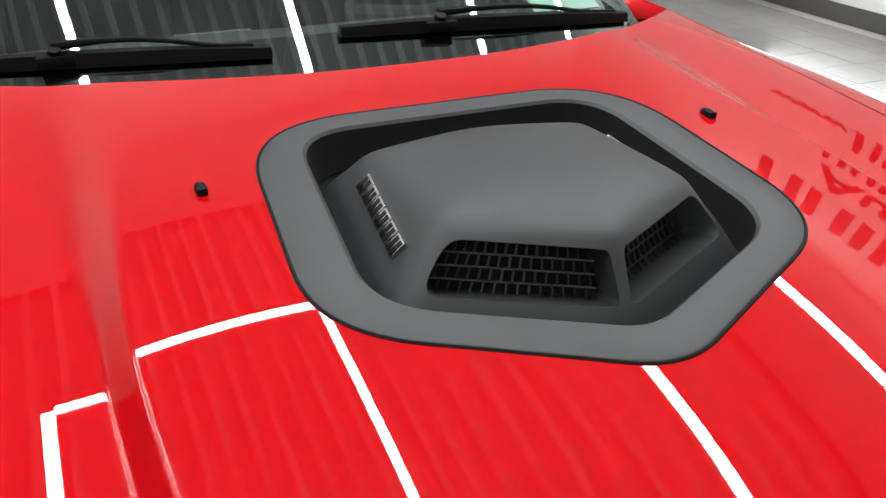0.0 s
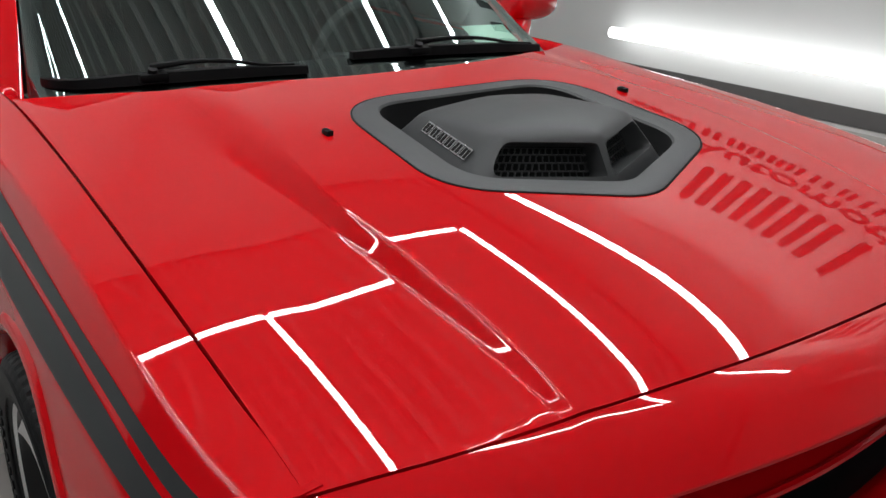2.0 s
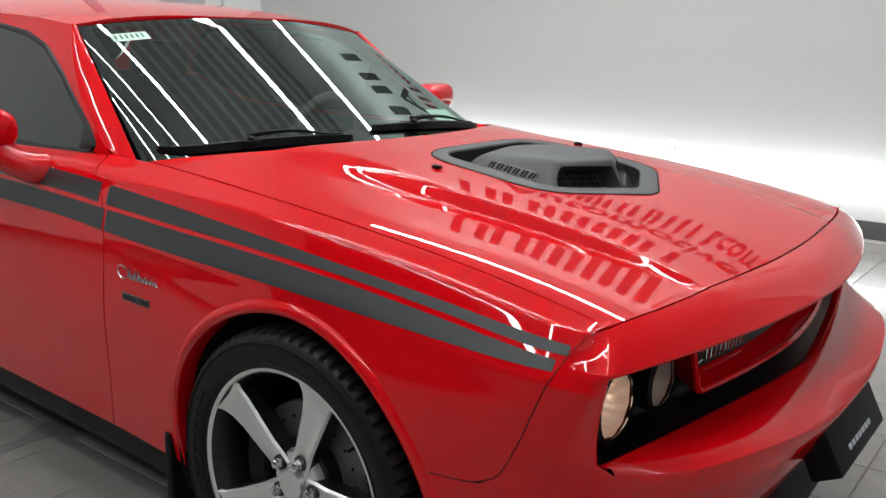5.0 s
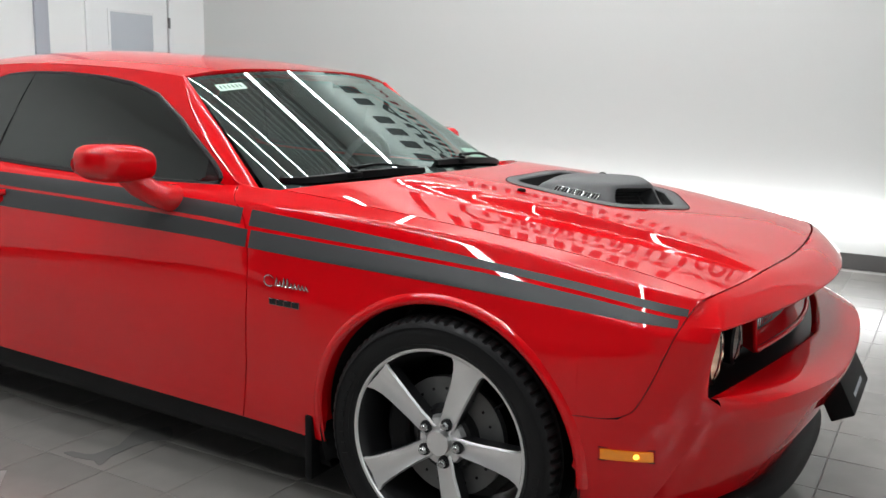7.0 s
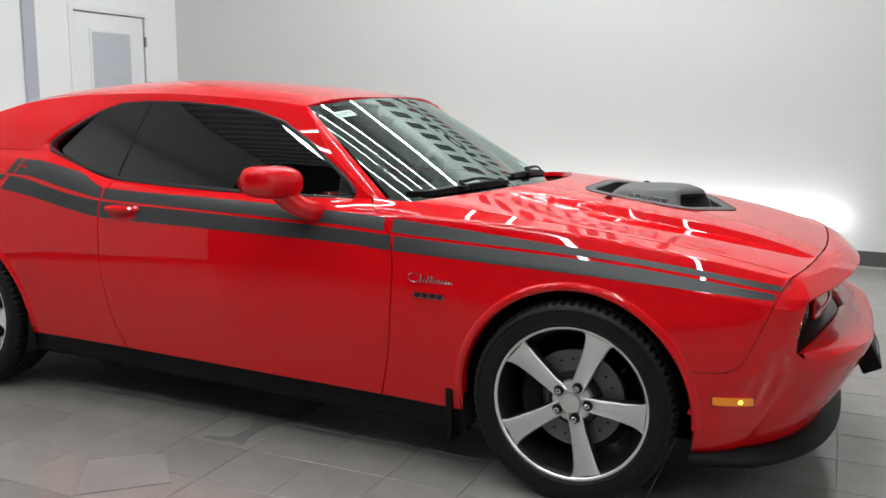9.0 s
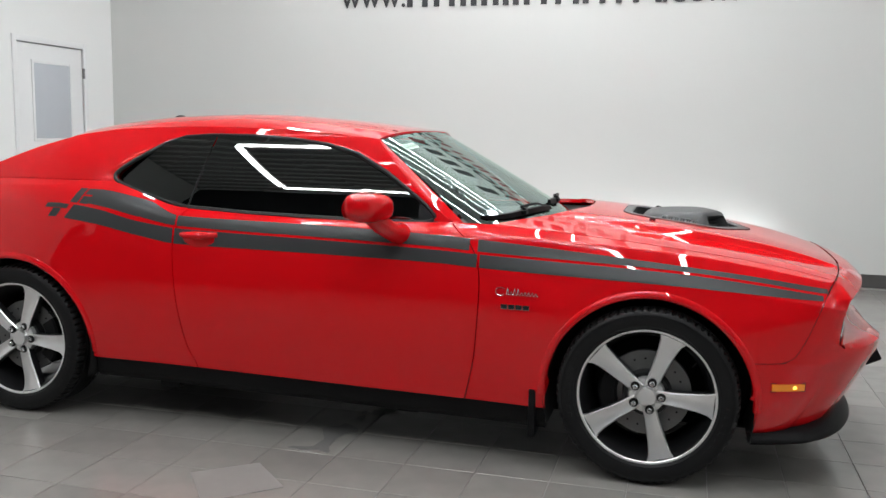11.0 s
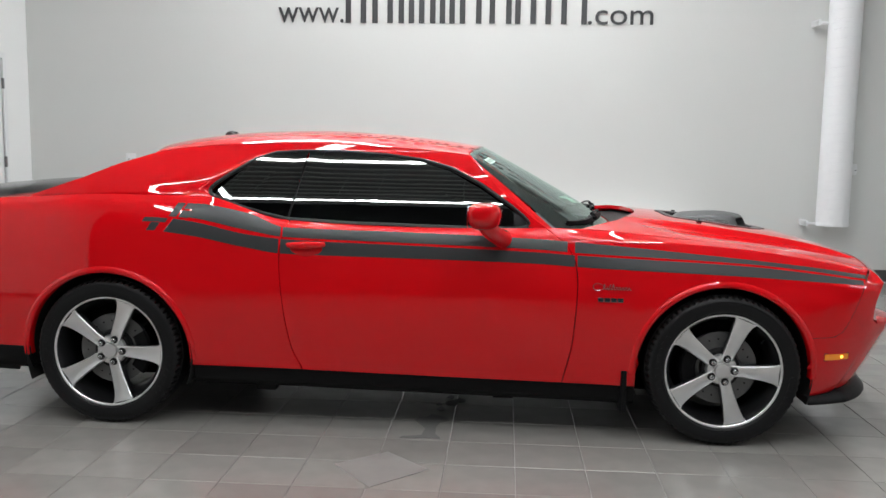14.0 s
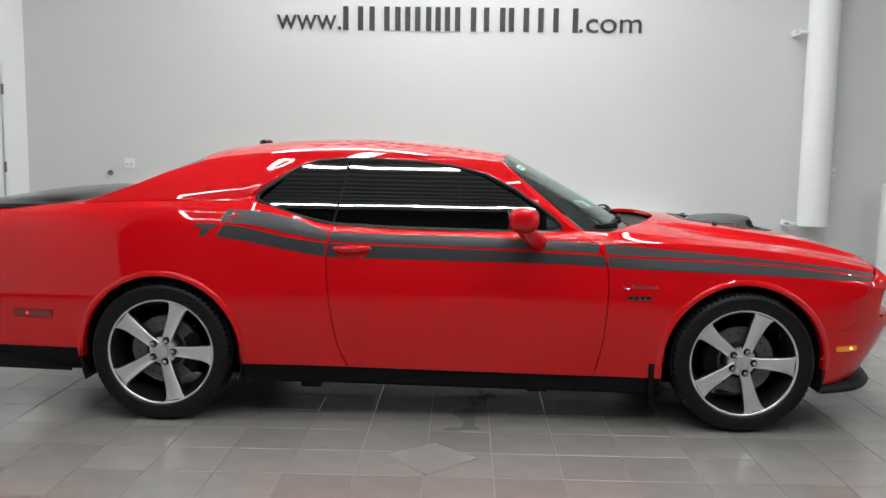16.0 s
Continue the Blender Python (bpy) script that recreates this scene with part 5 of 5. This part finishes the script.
# wheel wells, sills, flaps, underside
for s in (-1, 1):
    for xc in (0.0, -WB):
        P = []
        for t in np.linspace(-0.35, math.pi + 0.35, 36):
            r = ARCH_R + 0.012
            P.append([(xc + r * math.cos(t), s * w, ARCH_Z + r * math.sin(t)) for w in (skin(xc, 0.6) - 0.035, 0.80, 0.60, 0.52)])
        sheet("wheel_well", P, DARK, car, 0.0, (xc, 0, -2), "black wheel arch liner")
        bb = boxbm(xc - 0.42, xc + 0.42, min(s * 0.52, s * 0.56), max(s * 0.52, s * 0.56), 0.16, 0.80)
        part("well_back", bb, DARK, car)
    P = []
    for x in np.linspace(-2.53, -0.40, 30):
        zt = SILL_TOP(x)
        w = skin(x, zt)
        P.append([(x, s * (w - 0.012), zt + 0.006), (x, s * (w - 0.012), zt - 0.010), (x, s * (w - 0.018), zt - 0.060), (x, s * (w - 0.030), zt - 0.092), (x, s * (w - 0.09), zt - 0.094)])
    sheet("sill", P, PLASTIC, car, 0.0, (-1.5, 0, 0.6), "black sill strip under the door")
    fb = bmesh.new()
    box(fb, -0.468, -0.440, min(s * 0.66, s * 0.902), max(s * 0.66, s * 0.902), 0.135, 0.340, bevel=0.008)
    part("mud_flap", fb, PLASTIC, car, "black plastic mud flap")
    for xx in (-1.02, -2.2):
        part("jack_pad", boxbm(xx - 0.05, xx + 0.05, min(s * 0.72, s * 0.79), max(s * 0.72, s * 0.79), 0.155, 0.20, bevel=0.004), DARK, car)
    # lower rear valance
    P = []
    for x in np.linspace(-3.93, -3.34, 12):
        w = skin(x, 0.37)
        P.append([(x, s * w, 0.372), (x, s * (w - 0.006), 0.33), (x, s * (w - 0.03), 0.262 + 0.10 * smooth(-3.5, -3.93, x)), (x, s * (w - 0.15), 0.26 + 0.10 * smooth(-3.5, -3.93, x))])
    sheet("rear_valance", P, PLASTIC, car, 0.0, (-3.6, 0, 0.6), "black lower bumper trim")
    # side marker lamps
    for (x0, x1, z0, z1, body, lit, xl) in ((0.462, 0.582, 0.420, 0.447, AMBER, AMBER_LIT, 0.545), (-3.70, -3.50, 0.530, 0.560, REDLENS, REDLIT, -3.63)):
        P = [[(x, s * (skin(x, z) + 0.0), z) for z in np.linspace(z0, z1, 4)] for x in np.linspace(x0, x1, 10)]
        lens = sheet("side_marker", P, body, car, 0.01, ((x0 + x1) / 2, 0, 0.45), "amber side marker lamp, lit" if xl > 0 else "red side marker lamp, lit", lift=0.004)
        bl = bmesh.new()
        ball(bl, (xl, s * (skin(xl, (z0 + z1) / 2) + 0.0040), (z0 + z1) / 2), 0.0075, (1.2, 0.55, 1.0), 14)
        part("bulb", bl, lit, lens, "small glowing bulb")
        rim_z = 0.004
        tb = bmesh.new()
        loop = [(x0 - rim_z, z0 - rim_z), (x1 + rim_z, z0 - rim_z), (x1 + rim_z, z1 + rim_z), (x0 - rim_z, z1 + rim_z)]
        tube(tb, [(x, s * (skin(x, z) + 0.001), z) for x, z in loop], 0.0014, 5, closed=True)
        part("lamp_seal", tb, PLASTIC, lens)
    # door handle: a scooped cup with a bar
    hb = bmesh.new()
    P = []
    bmesh.ops.create_uvsphere(hb, u_segments=24, v_segments=12, radius=1.0, matrix=Matrix.Translation((-1.975, s * (skin(-1.975, 0.87) - 0.006), 0.872)) @ Matrix.Diagonal((0.090, 0.013, 0.040, 1)))
    cup = part("door_handle", hb, RED, car, "red door handle over a scooped cup")
    hb = bmesh.new()
    tube(hb, [(-1.975 + 0.088 * t, s * (skin(-1.975, 0.900) + 0.026 * (1 - t**4) - 0.004), 0.900 + 0.003 * t) for t in np.linspace(-1, 1, 13)], [0.012 + 0.007 * (1 - abs(t)) for t in np.linspace(-1, 1, 13)], 10)
    part("handle_bar", hb, RED, cup)
    # script and badge on the fender, as plain shapes
    eb = bmesh.new()
    f = lambda u, v: (-0.610 + 0.175 * u, s * (skin(-0.610 + 0.175 * u, 0.735) + 0.0035), 0.722 + 0.034 * v)
    tube(eb, [f(0.10 + 0.12 * math.cos(a), 0.50 + 0.50 * math.sin(a)) for a in np.linspace(0.5, 5.4, 12)], 0.0019, 5)
    for k in range(9):
        u0 = 0.24 + 0.082 * k
        h = (0.95, 0.62, 0.95, 0.95, 0.6, 0.62, 0.6, 0.6, 0.55)[k]
        tube(eb, [f(u0, 0.12), f(u0 + 0.03, h), f(u0 + 0.042, h * 0.7), f(u0 + 0.05, 0.2), f(u0 + 0.082, 0.12)], 0.0018, 5)
    part("script_badge", eb, BADGE, car, "slim chrome script badge")
    for k in range(4):
        x0 = -0.590 + 0.030 * k
        yw = skin(x0 + 0.014, 0.68)
        side = sorted((s * (yw - 0.004), s * (yw + 0.0035)))
        badge = part("fender_badge", boxbm(x0, x0 + 0.0275, *side, 0.668, 0.688, bevel=0.0015), BADGE, car, "small dark block badge with chrome edge")
        side = sorted((s * (yw + 0.003), s * (yw + 0.005)))
        part("badge_face", boxbm(x0 + 0.002, x0 + 0.0255, *side, 0.670, 0.686), GLOSSB, badge, smooth=False)

part("floor_pan", boxbm(-2.5, -0.44, -0.80, 0.80, 0.185, 0.26), DARK, car)
part("underside", boxbm(-3.7, 0.62, -0.56, 0.56, 0.17, 0.28), DARK, car)
for y in (-0.62, 0.62):
    xb = bmesh.new()
    cyl(xb, (-3.75, y, 0.30), (-4.05, y, 0.30), 0.045, seg=24, caps=False)
    part("exhaust_tip", xb, CHROME, car, "chrome exhaust tip")

# ---- hood scoop and its ring ----
def on_hood(p, lift=0.0):
    return (float(p[0]), float(p[1]), hood_z(float(p[0]), abs(float(p[1]))) + lift)


rows = [[on_hood(o, -0.004), on_hood(o, 0.0012), on_hood(0.95 * o + 0.05 * i, 0.0024), on_hood(0.5 * o + 0.5 * i, 0.0026), on_hood(0.08 * o + 0.92 * i, 0.0022), on_hood(i, -0.002), on_hood(i, -0.03), on_hood(0.96 * i, -0.055)] for o, i in zip(RING_OUT, RING_IN)]
ring = mesh_part("scoop_ring", mesh_of("scoop_ring", [p for r in rows for p in r], grid_faces(len(rows), 8, close_u=True)), SATIN, hood, "satin black ring round the hood scoop")
ring.data.set_sharp_from_angle(angle=radians(28))
# recess shade coloured in: inner wall and well floor take the dark material
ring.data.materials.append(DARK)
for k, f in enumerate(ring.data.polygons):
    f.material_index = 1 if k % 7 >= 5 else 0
tb = bmesh.new()
tube(tb, [on_hood(p * 1.006, 0.0005) for p in RING_OUT], 0.0022, 5, closed=True)
part("ring_seal", tb, DARK, ring)
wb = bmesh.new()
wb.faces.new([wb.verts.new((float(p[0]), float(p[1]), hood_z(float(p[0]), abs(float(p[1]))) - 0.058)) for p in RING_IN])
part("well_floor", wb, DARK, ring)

# the scoop: five-sided hump with two intakes facing ahead
def solid(ob, cutters):
    """Cuts the cutters out of a closed mesh, for good."""
    for c in cutters:
        mod = ob.modifiers.new("cut", "BOOLEAN")
        mod.operation, mod.solver, mod.object = "DIFFERENCE", "EXACT", c
    bpy.context.view_layer.update()
    me = bpy.data.meshes.new_from_object(ob.evaluated_get(bpy.context.evaluated_depsgraph_get()))
    ob.modifiers.clear()
    ob.data = me
    for c in cutters:
        bpy.data.objects.remove(c)


def scoop():
    bm = bmesh.new()
    P = {}
    for s in (-1, 1):
        P["rb", s] = bm.verts.new((-0.124, s * 0.212, 0.935))
        P["rt", s] = bm.verts.new((-0.046, s * 0.166, 1.022))
        P["sb", s] = bm.verts.new((0.236, s * 0.240, 0.915))
        P["st", s] = bm.verts.new((0.196, s * 0.158, 1.034))
    tipb, tipt = bm.verts.new((0.346, 0, 0.905)), bm.verts.new((0.284, 0, 1.030))
    midr, midb, midt = bm.verts.new((-0.058, 0, 1.034)), bm.verts.new((-0.130, 0, 0.945)), bm.verts.new((0.11, 0, 1.046))
    for s in (-1, 1):
        bm.faces.new((P["rb", s], P["sb", s], P["st", s], P["rt", s]))
        bm.faces.new((midb, midr, P["rt", s], P["rb", s]))
        bm.faces.new((midr, midt, P["st", s], P["rt", s]))
        bm.faces.new((midt, tipt, P["st", s]))
        bm.faces.new((P["sb", s], tipb, tipt, P["st", s]))
    bm.faces.new((midb, P["rb", -1], P["sb", -1], tipb, P["sb", 1], P["rb", 1]))
    co = {k: v.co.copy() for k, v in P.items()}
    tb, tt = tipb.co.copy(), tipt.co.copy()
    bmesh.ops.recalc_face_normals(bm, faces=bm.faces)
    keep = [e for e in bm.edges if e.calc_face_angle(0) > radians(12) and max(v.co.z for v in e.verts) > 1.0]
    bmesh.ops.bevel(bm, geom=keep, offset=0.028, segments=4, profile=0.5, affect="EDGES", clamp_overlap=True)
    bmesh.ops.triangulate(bm, faces=[f for f in bm.faces if len(f.verts) > 4])
    for _ in range(2):
        bmesh.ops.subdivide_edges(bm, edges=[e for e in bm.edges if e.calc_length() > 0.02], cuts=1, use_grid_fill=True)
    soft = [v for v in bm.verts if v.co.z > 0.97]
    for _ in range(5):
        bmesh.ops.smooth_vert(bm, verts=soft, factor=0.5, use_axis_x=True, use_axis_y=True, use_axis_z=True)
    ob = part("hood_scoop", bm, SATIN, hood, "satin black hood scoop with two front intakes")
    cutters, tunnels = [], []
    for s in (-1, 1):
        b0, b1, t0, t1 = co["sb", s], tb, co["st", s], tt
        nrm = (b1 - b0).cross(t0 - b0).normalized()
        if nrm.x < 0:
            nrm = -nrm

        def patch(u, v, b0=b0, b1=b1, t0=t0, t1=t1):
            return b0.lerp(b1, u).lerp(t0.lerp(t1, u), v)
        hole = [(float(u) / 0.26, float(v) / 0.13) for u, v in poly_round([(0.015, 0.052), (0.250, 0.052), (0.244, 0.108), (0.022, 0.108)], (0.024, 0.010, 0.010, 0.024), 8)]
        cb = bmesh.new()
        rings = []
        for d, k in ((0.03, 1.10), (0.004, 1.03), (-0.006, 1.0), (-0.05, 0.92)):
            rings.append([cb.verts.new(patch(0.53 + (u - 0.53) * k, 0.58 + (v - 0.58) * k) + nrm * d + Vector((-0.02, 0, 0)) * (1 if d < -0.01 else 0)) for u, v in hole])
        n = len(hole)
        for a, b in zip(rings[:-1], rings[1:]):
            for j in range(n):
                cb.faces.new((a[j], a[(j + 1) % n], b[(j + 1) % n], b[j]))
        cb.faces.new(rings[0])
        cb.faces.new(rings[-1])
        back = [v.co.copy() for v in rings[-1]]
        cutters.append(part("cutter", cb, SATIN, None))
        tunnels.append((patch, back, nrm))
    solid(ob, cutters)
    ob.data.polygons.foreach_set("use_smooth", [True] * len(ob.data.polygons))
    ob.data.set_sharp_from_angle(angle=radians(38))
    for patch, back, nrm in tunnels:
        gb = bmesh.new()
        gb.faces.new([gb.verts.new(c + nrm * 0.002) for c in back])
        part("intake_back", gb, DARK, ob)
        mb = bmesh.new()

        def q(u, v):
            return patch(u, v) - nrm * 0.036 + Vector((-0.012, 0, 0))
        for i in range(5):
            v = 0.40 + 0.105 * i
            tube(mb, [q(u, v) for u in np.linspace(0.09, 0.91, 9)], 0.0015, 6)
        for i in range(4):
            for j in range(15):
                u = 0.09 + 0.82 * (j + (0.5 if i % 2 else 0.05)) / 15
                tube(mb, [q(u, 0.40 + 0.105 * i), q(u, 0.505 + 0.105 * i)], 0.0015, 5)
        part("intake_mesh", mb, MESHBLACK, ob, "black intake mesh with offset cells")
    # badge on each flank, as plain shapes
    tree = BVHTree.FromPolygons([v.co for v in ob.data.vertices], [tuple(f.vertices) for f in ob.data.polygons])
    for s in (-1, 1):
        mid_p, n, _, _ = tree.ray_cast(Vector((0.085, s * 0.6, 0.991)), Vector((0, -s, 0)))
        n = n if n.y * s > 0 else -n
        end, _, _, _ = tree.ray_cast(Vector((0.165, s * 0.6, 0.982)), Vector((0, -s, 0)))
        d = (end - mid_p)
        d = (d - n * d.dot(n)).normalized()
        up = n.cross(d) * (1 if n.cross(d).z > 0 else -1)
        mid = Matrix.Translation(mid_p) @ Matrix((d, up, n)).transposed().to_4x4()
        lean = Matrix.Identity(4)
        lean[0][1] = 0.28 * (1 if d.cross(up).dot(n) > 0 else -1)
        badge = part("scoop_badge", boxbm(-0.078, 0.078, -0.0035, 0.0035, -0.008, 0.0022, m=mid @ lean), BADGE, ob, "chrome block badge on the scoop")
        for k in range(6):
            x0 = -0.080 + 0.0272 * k
            part("badge_bar", boxbm(x0, x0 + 0.0245, -0.0125, 0.0125, -0.008, 0.0035, bevel=0.001, m=mid @ lean), CHROME, badge, smooth=False)
            for q in (0.0035, 0.0140):
                part("badge_bar", boxbm(x0 + q, x0 + q + 0.0070, -0.0095, 0.0095, 0.0034, 0.0042, m=mid @ lean), GLOSSB, badge, smooth=False)


scoop()
for s in (-1, 1):
    nb = bmesh.new()
    c = on_hood((-0.028, s * 0.365), 0.003)
    ball(nb, c, 0.010, (1.4, 0.75, 0.75), 12)
    box(nb, c[0] - 0.002, c[0] + 0.014, c[1] - 0.0065, c[1] + 0.0065, c[2] - 0.005, c[2] + 0.005, bevel=0.0025)
    part("washer_nozzle", nb, PLASTIC, hood, "small black washer nozzle")

# ---- grille, lamps, plate ----
def arcx(w):
    return 0.779 - 0.2 * abs(w) ** 1.75


loop = poly_round([(-0.512, 0.774), (-0.452, 0.632), (0.452, 0.632), (0.512, 0.774)], (0.004, 0.03, 0.03, 0.004), 6)
pts = []
for i in range(len(loop)):
    p, q = loop[i], loop[(i + 1) % len(loop)]
    n = max(1, int(np.linalg.norm(q - p) / 0.03))
    pts += [p + (q - p) * k / n for k in range(n)]


def frame_x(y, z):
    return arcx(y) + 0.012 * (z - 0.632) / 0.14


tb = bmesh.new()
tube(tb, [(frame_x(p[0], p[1]), float(p[0]), float(p[1])) for p in pts], 0.008, 8, closed=True)
surround = part("grille_surround", tb, RED, front_bumper, "red frame inside the black grille")
P = [[(arcx(w) - 0.062 * t, w * (1 - 0.05 * t), 0.630 + 0.020 * t) for t in (0, 0.3, 0.6, 1)] for w in np.linspace(-0.45, 0.45, 41)]
sheet("surround_panel", P, RED, surround, 0.004, (0.5, 0, 0.3))
for s in (-1, 1):
    P = [[(frame_x(0.452 + 0.06 * v, 0.632 + 0.14 * v) - 0.062 * t, s * (0.452 + 0.06 * v - 0.022 * t), 0.632 + 0.14 * v + 0.018 * t * (1 - v)) for t in (0, 0.5, 1)] for v in np.linspace(0, 1, 6)]
    sheet("surround_cheek", P, RED, surround, 0.004, (0.5, 0, 0.7))
P = [[(arcx(w) - 0.064, w, z) for z in (0.647, 0.71, 0.778)] for w in np.linspace(-0.49, 0.49, 41)]
sheet("grille_slot", P, GRILLE, surround, 0.003, (0.5, 0, 0.7), "black grille slot")
eb = bmesh.new()
f = lambda u, v: (arcx(-0.425 + 0.27 * u) - 0.052, -0.425 + 0.27 * u, 0.656 + 0.036 * v)
tube(eb, [f(0.16 + 0.16 * math.cos(a), 0.50 + 0.45 * math.sin(a)) for a in np.linspace(0.4, 5.6, 14)], 0.0024, 5)
for k in range(9):
    u0 = 0.34 + 0.072 * k
    tube(eb, [f(u0, 0.15), f(u0 + 0.02, 0.95 - 0.03 * k), f(u0 + 0.045, 0.3), f(u0 + 0.07, 0.12)], 0.0021, 5)
part("script_badge", eb, CHROME, surround, "slim chrome script badge")


def lamp(x, y, z, r, lit):
    body = bmesh.new()
    for r0, r1, a, b in ((r + 0.008, r + 0.010, -0.05, 0.0), (r + 0.012, r + 0.004, 0.0, 0.006)):
        cyl(body, (x + a, y, z), (x + b, y, z), r0, r1, 36, caps=False)
    h = part("headlamp", body, PLASTIC, front_bumper, "round headlamp behind clear glass, lit" if lit else "round inner headlamp behind clear glass")
    bowl = bmesh.new()
    v, fs = [], []
    n = 40
    prof = [(0.012, -0.085), (r * 0.24, -0.082), (r * 0.40, -0.076), (r * 0.54, -0.067), (r * 0.66, -0.056), (r * 0.77, -0.043), (r * 0.88, -0.026), (r, -0.004)]
    for i in range(n):
        a = 2 * math.pi * i / n
        for k, (rr, d) in enumerate(prof):
            q = rr * (1 - (0.045 if (i // 2 + k) % 2 else 0))
            v.append((x + d, y + q * math.cos(a), z + q * math.sin(a)))
    mesh_part("reflector", mesh_of("reflector", v, grid_faces(n, 8, close_u=True), smooth=False), BOWL, h, "bright reflector bowl")
    lb = bmesh.new()
    ball(lb, (x - 0.055, y, z), 0.017 if lit else 0.014, (1.4, 1, 1), 14)
    part("bulb", lb, WARM_LIT if lit else GLOSSB, h)
    gb = bmesh.new()
    bmesh.ops.create_uvsphere(gb, u_segments=32, v_segments=16, radius=1, matrix=Matrix.Translation((x, y, z)) @ Matrix.Diagonal((0.016, r, r, 1)))
    bmesh.ops.delete(gb, geom=[f for f in gb.faces if f.calc_center_median().x < x], context="FACES")
    part("lens", gb, LAMP_GLASS, h, "clear lens").visible_shadow = False


for s in (-1, 1):
    lamp(0.690, s * 0.745, 0.689, 0.064, True)
    lamp(0.702, s * 0.575, 0.686, 0.052, False)
    ab = bmesh.new()
    ball(ab, (0.668, s * 0.555, 0.708), 0.013, (1, 1, 1), 10)
    part("turn_bulb", ab, AMBER, front_bumper, "amber turn bulb")

tilt = Matrix.Translation((0.925, 0, 0.485)) @ Matrix.Rotation(radians(-27), 4, "Y")
plate = part("plate_holder", boxbm(-0.055, 0.016, -0.200, 0.200, -0.085, 0.085, bevel=0.008, m=tilt), PLASTIC, car, "black plate on the front bumper with pale markings")
for y0, y1, z0, z1 in ((-0.13, 0.13, 0.022, 0.045), (-0.10, 0.10, -0.055, -0.043)):
    for j in range(7):
        a = y0 + (y1 - y0) * j / 7
        part("mark_bar", boxbm(0.0155, 0.0175, a, a + (y1 - y0) / 7 * 0.72, z0, z1, m=tilt), FROST, plate, smooth=False)

# ---- wet mark and pale square on the floor ----
def blob(name, pts, mat, label, cat, z=0.0025):
    bm = bmesh.new()
    top = [bm.verts.new((x, y, z)) for x, y in pts]
    bot = [bm.verts.new((x * 1.0, y, 0.0004)) for x, y in pts]
    bmesh.ops.triangulate(bm, faces=[bm.faces.new(top)], ngon_method="EAR_CLIP")
    n = len(pts)
    for i in range(n):
        bm.faces.new((top[i], bot[i], bot[(i + 1) % n], top[(i + 1) % n]))
    return tagged(part(name, bm, mat, None, smooth=False), label, cat)


rng = random.Random(4)
pud = [(-1.51, -0.98), (-1.49, -0.955), (-1.43, -0.945), (-1.405, -0.93), (-1.395, -0.83), (-1.42, -0.78), (-1.46, -0.70), (-1.44, -0.66), (-1.40, -0.645), (-1.385, -0.60), (-1.35, -0.615), (-1.30, -0.655), (-1.285, -0.70), (-1.33, -0.73),
       (-1.345, -0.80), (-1.34, -0.91), (-1.315, -0.96), (-1.31, -0.985), (-1.36, -0.965), (-1.44, -0.985)]
blob("puddle", [(float(x), float(y)) for x, y in poly_round(pud, [0.006] * len(pud), 3)], WATER, "small wet puddle on the grey tiles", "puddle")
for cx, cy, r in ((-1.345, -0.50, 0.022), (-1.29, -0.40, 0.03), (-1.25, -0.34, 0.026), (-1.36, -0.42, 0.014), (-1.30, -0.28, 0.018)):
    blob("puddle", [(cx + r * (1 + rng.uniform(-0.35, 0.35)) * math.cos(a), cy + 1.6 * r * (1 + rng.uniform(-0.35, 0.35)) * math.sin(a)) for a in np.linspace(0, 2 * math.pi, 13, endpoint=False)], WATER, "drops of water on the grey tiles", "puddle")
blob("floor_patch", [(-1.745, -1.36), (-1.535, -1.18), (-1.33, -1.378), (-1.555, -1.60)], PATCH, "pale square patch lying askew on the tiles", "floor patch", 0.003)

# ---- floor tiles ----
PITCH, TX0, TY0 = 0.303, -0.66, -1.003
tile_me = None


def tile_mesh():
    bm = boxbm(-PITCH / 2 + 0.0016, PITCH / 2 - 0.0016, -PITCH / 2 + 0.0016, PITCH / 2 - 0.0016, -0.010, 0.0)
    bmesh.ops.bevel(bm, geom=[e for e in bm.edges if all(v.co.z > -0.001 for v in e.verts)], offset=0.0012, segments=1, affect="EDGES")
    me = bpy.data.meshes.new("tile")
    bm.to_mesh(me)
    bm.free()
    me.materials.append(TILE)
    return me


tile_me = tile_mesh()
rest_v, rest_f = [], []
base_v = [v.co.copy() for v in tile_me.vertices]
base_f = [tuple(p.vertices) for p in tile_me.polygons]
rng = random.Random(7)
i0, i1 = int((ROOM_X0 - TX0) / PITCH), int((ROOM_X1 - TX0) / PITCH)
j0, j1 = int((ROOM_Y0 - TY0) / PITCH), int((ROOM_Y1 - TY0) / PITCH)
for i in range(i0, i1):
    for j in range(j0, j1):
        x, yv = TX0 + (i + 0.5) * PITCH, TY0 + (j + 0.5) * PITCH
        dz = rng.uniform(-0.0006, 0.0)
        if -3.9 < x < 1.75 and -3.2 < yv < 1.3:
            o = new("tile", tile_me)
            o.parent = floor
            o.location = (x, yv, dz)
        else:
            b = len(rest_v)
            rest_v += [(v.x + x, v.y + yv, v.z + dz) for v in base_v]
            rest_f += [tuple(b + k for k in f) for f in base_f]
far = mesh_part("far_tiles", mesh_of("far_tiles", rest_v, rest_f, smooth=False), TILE, floor)
tagged(far, "grey square floor tiles further off", kind="stuff")
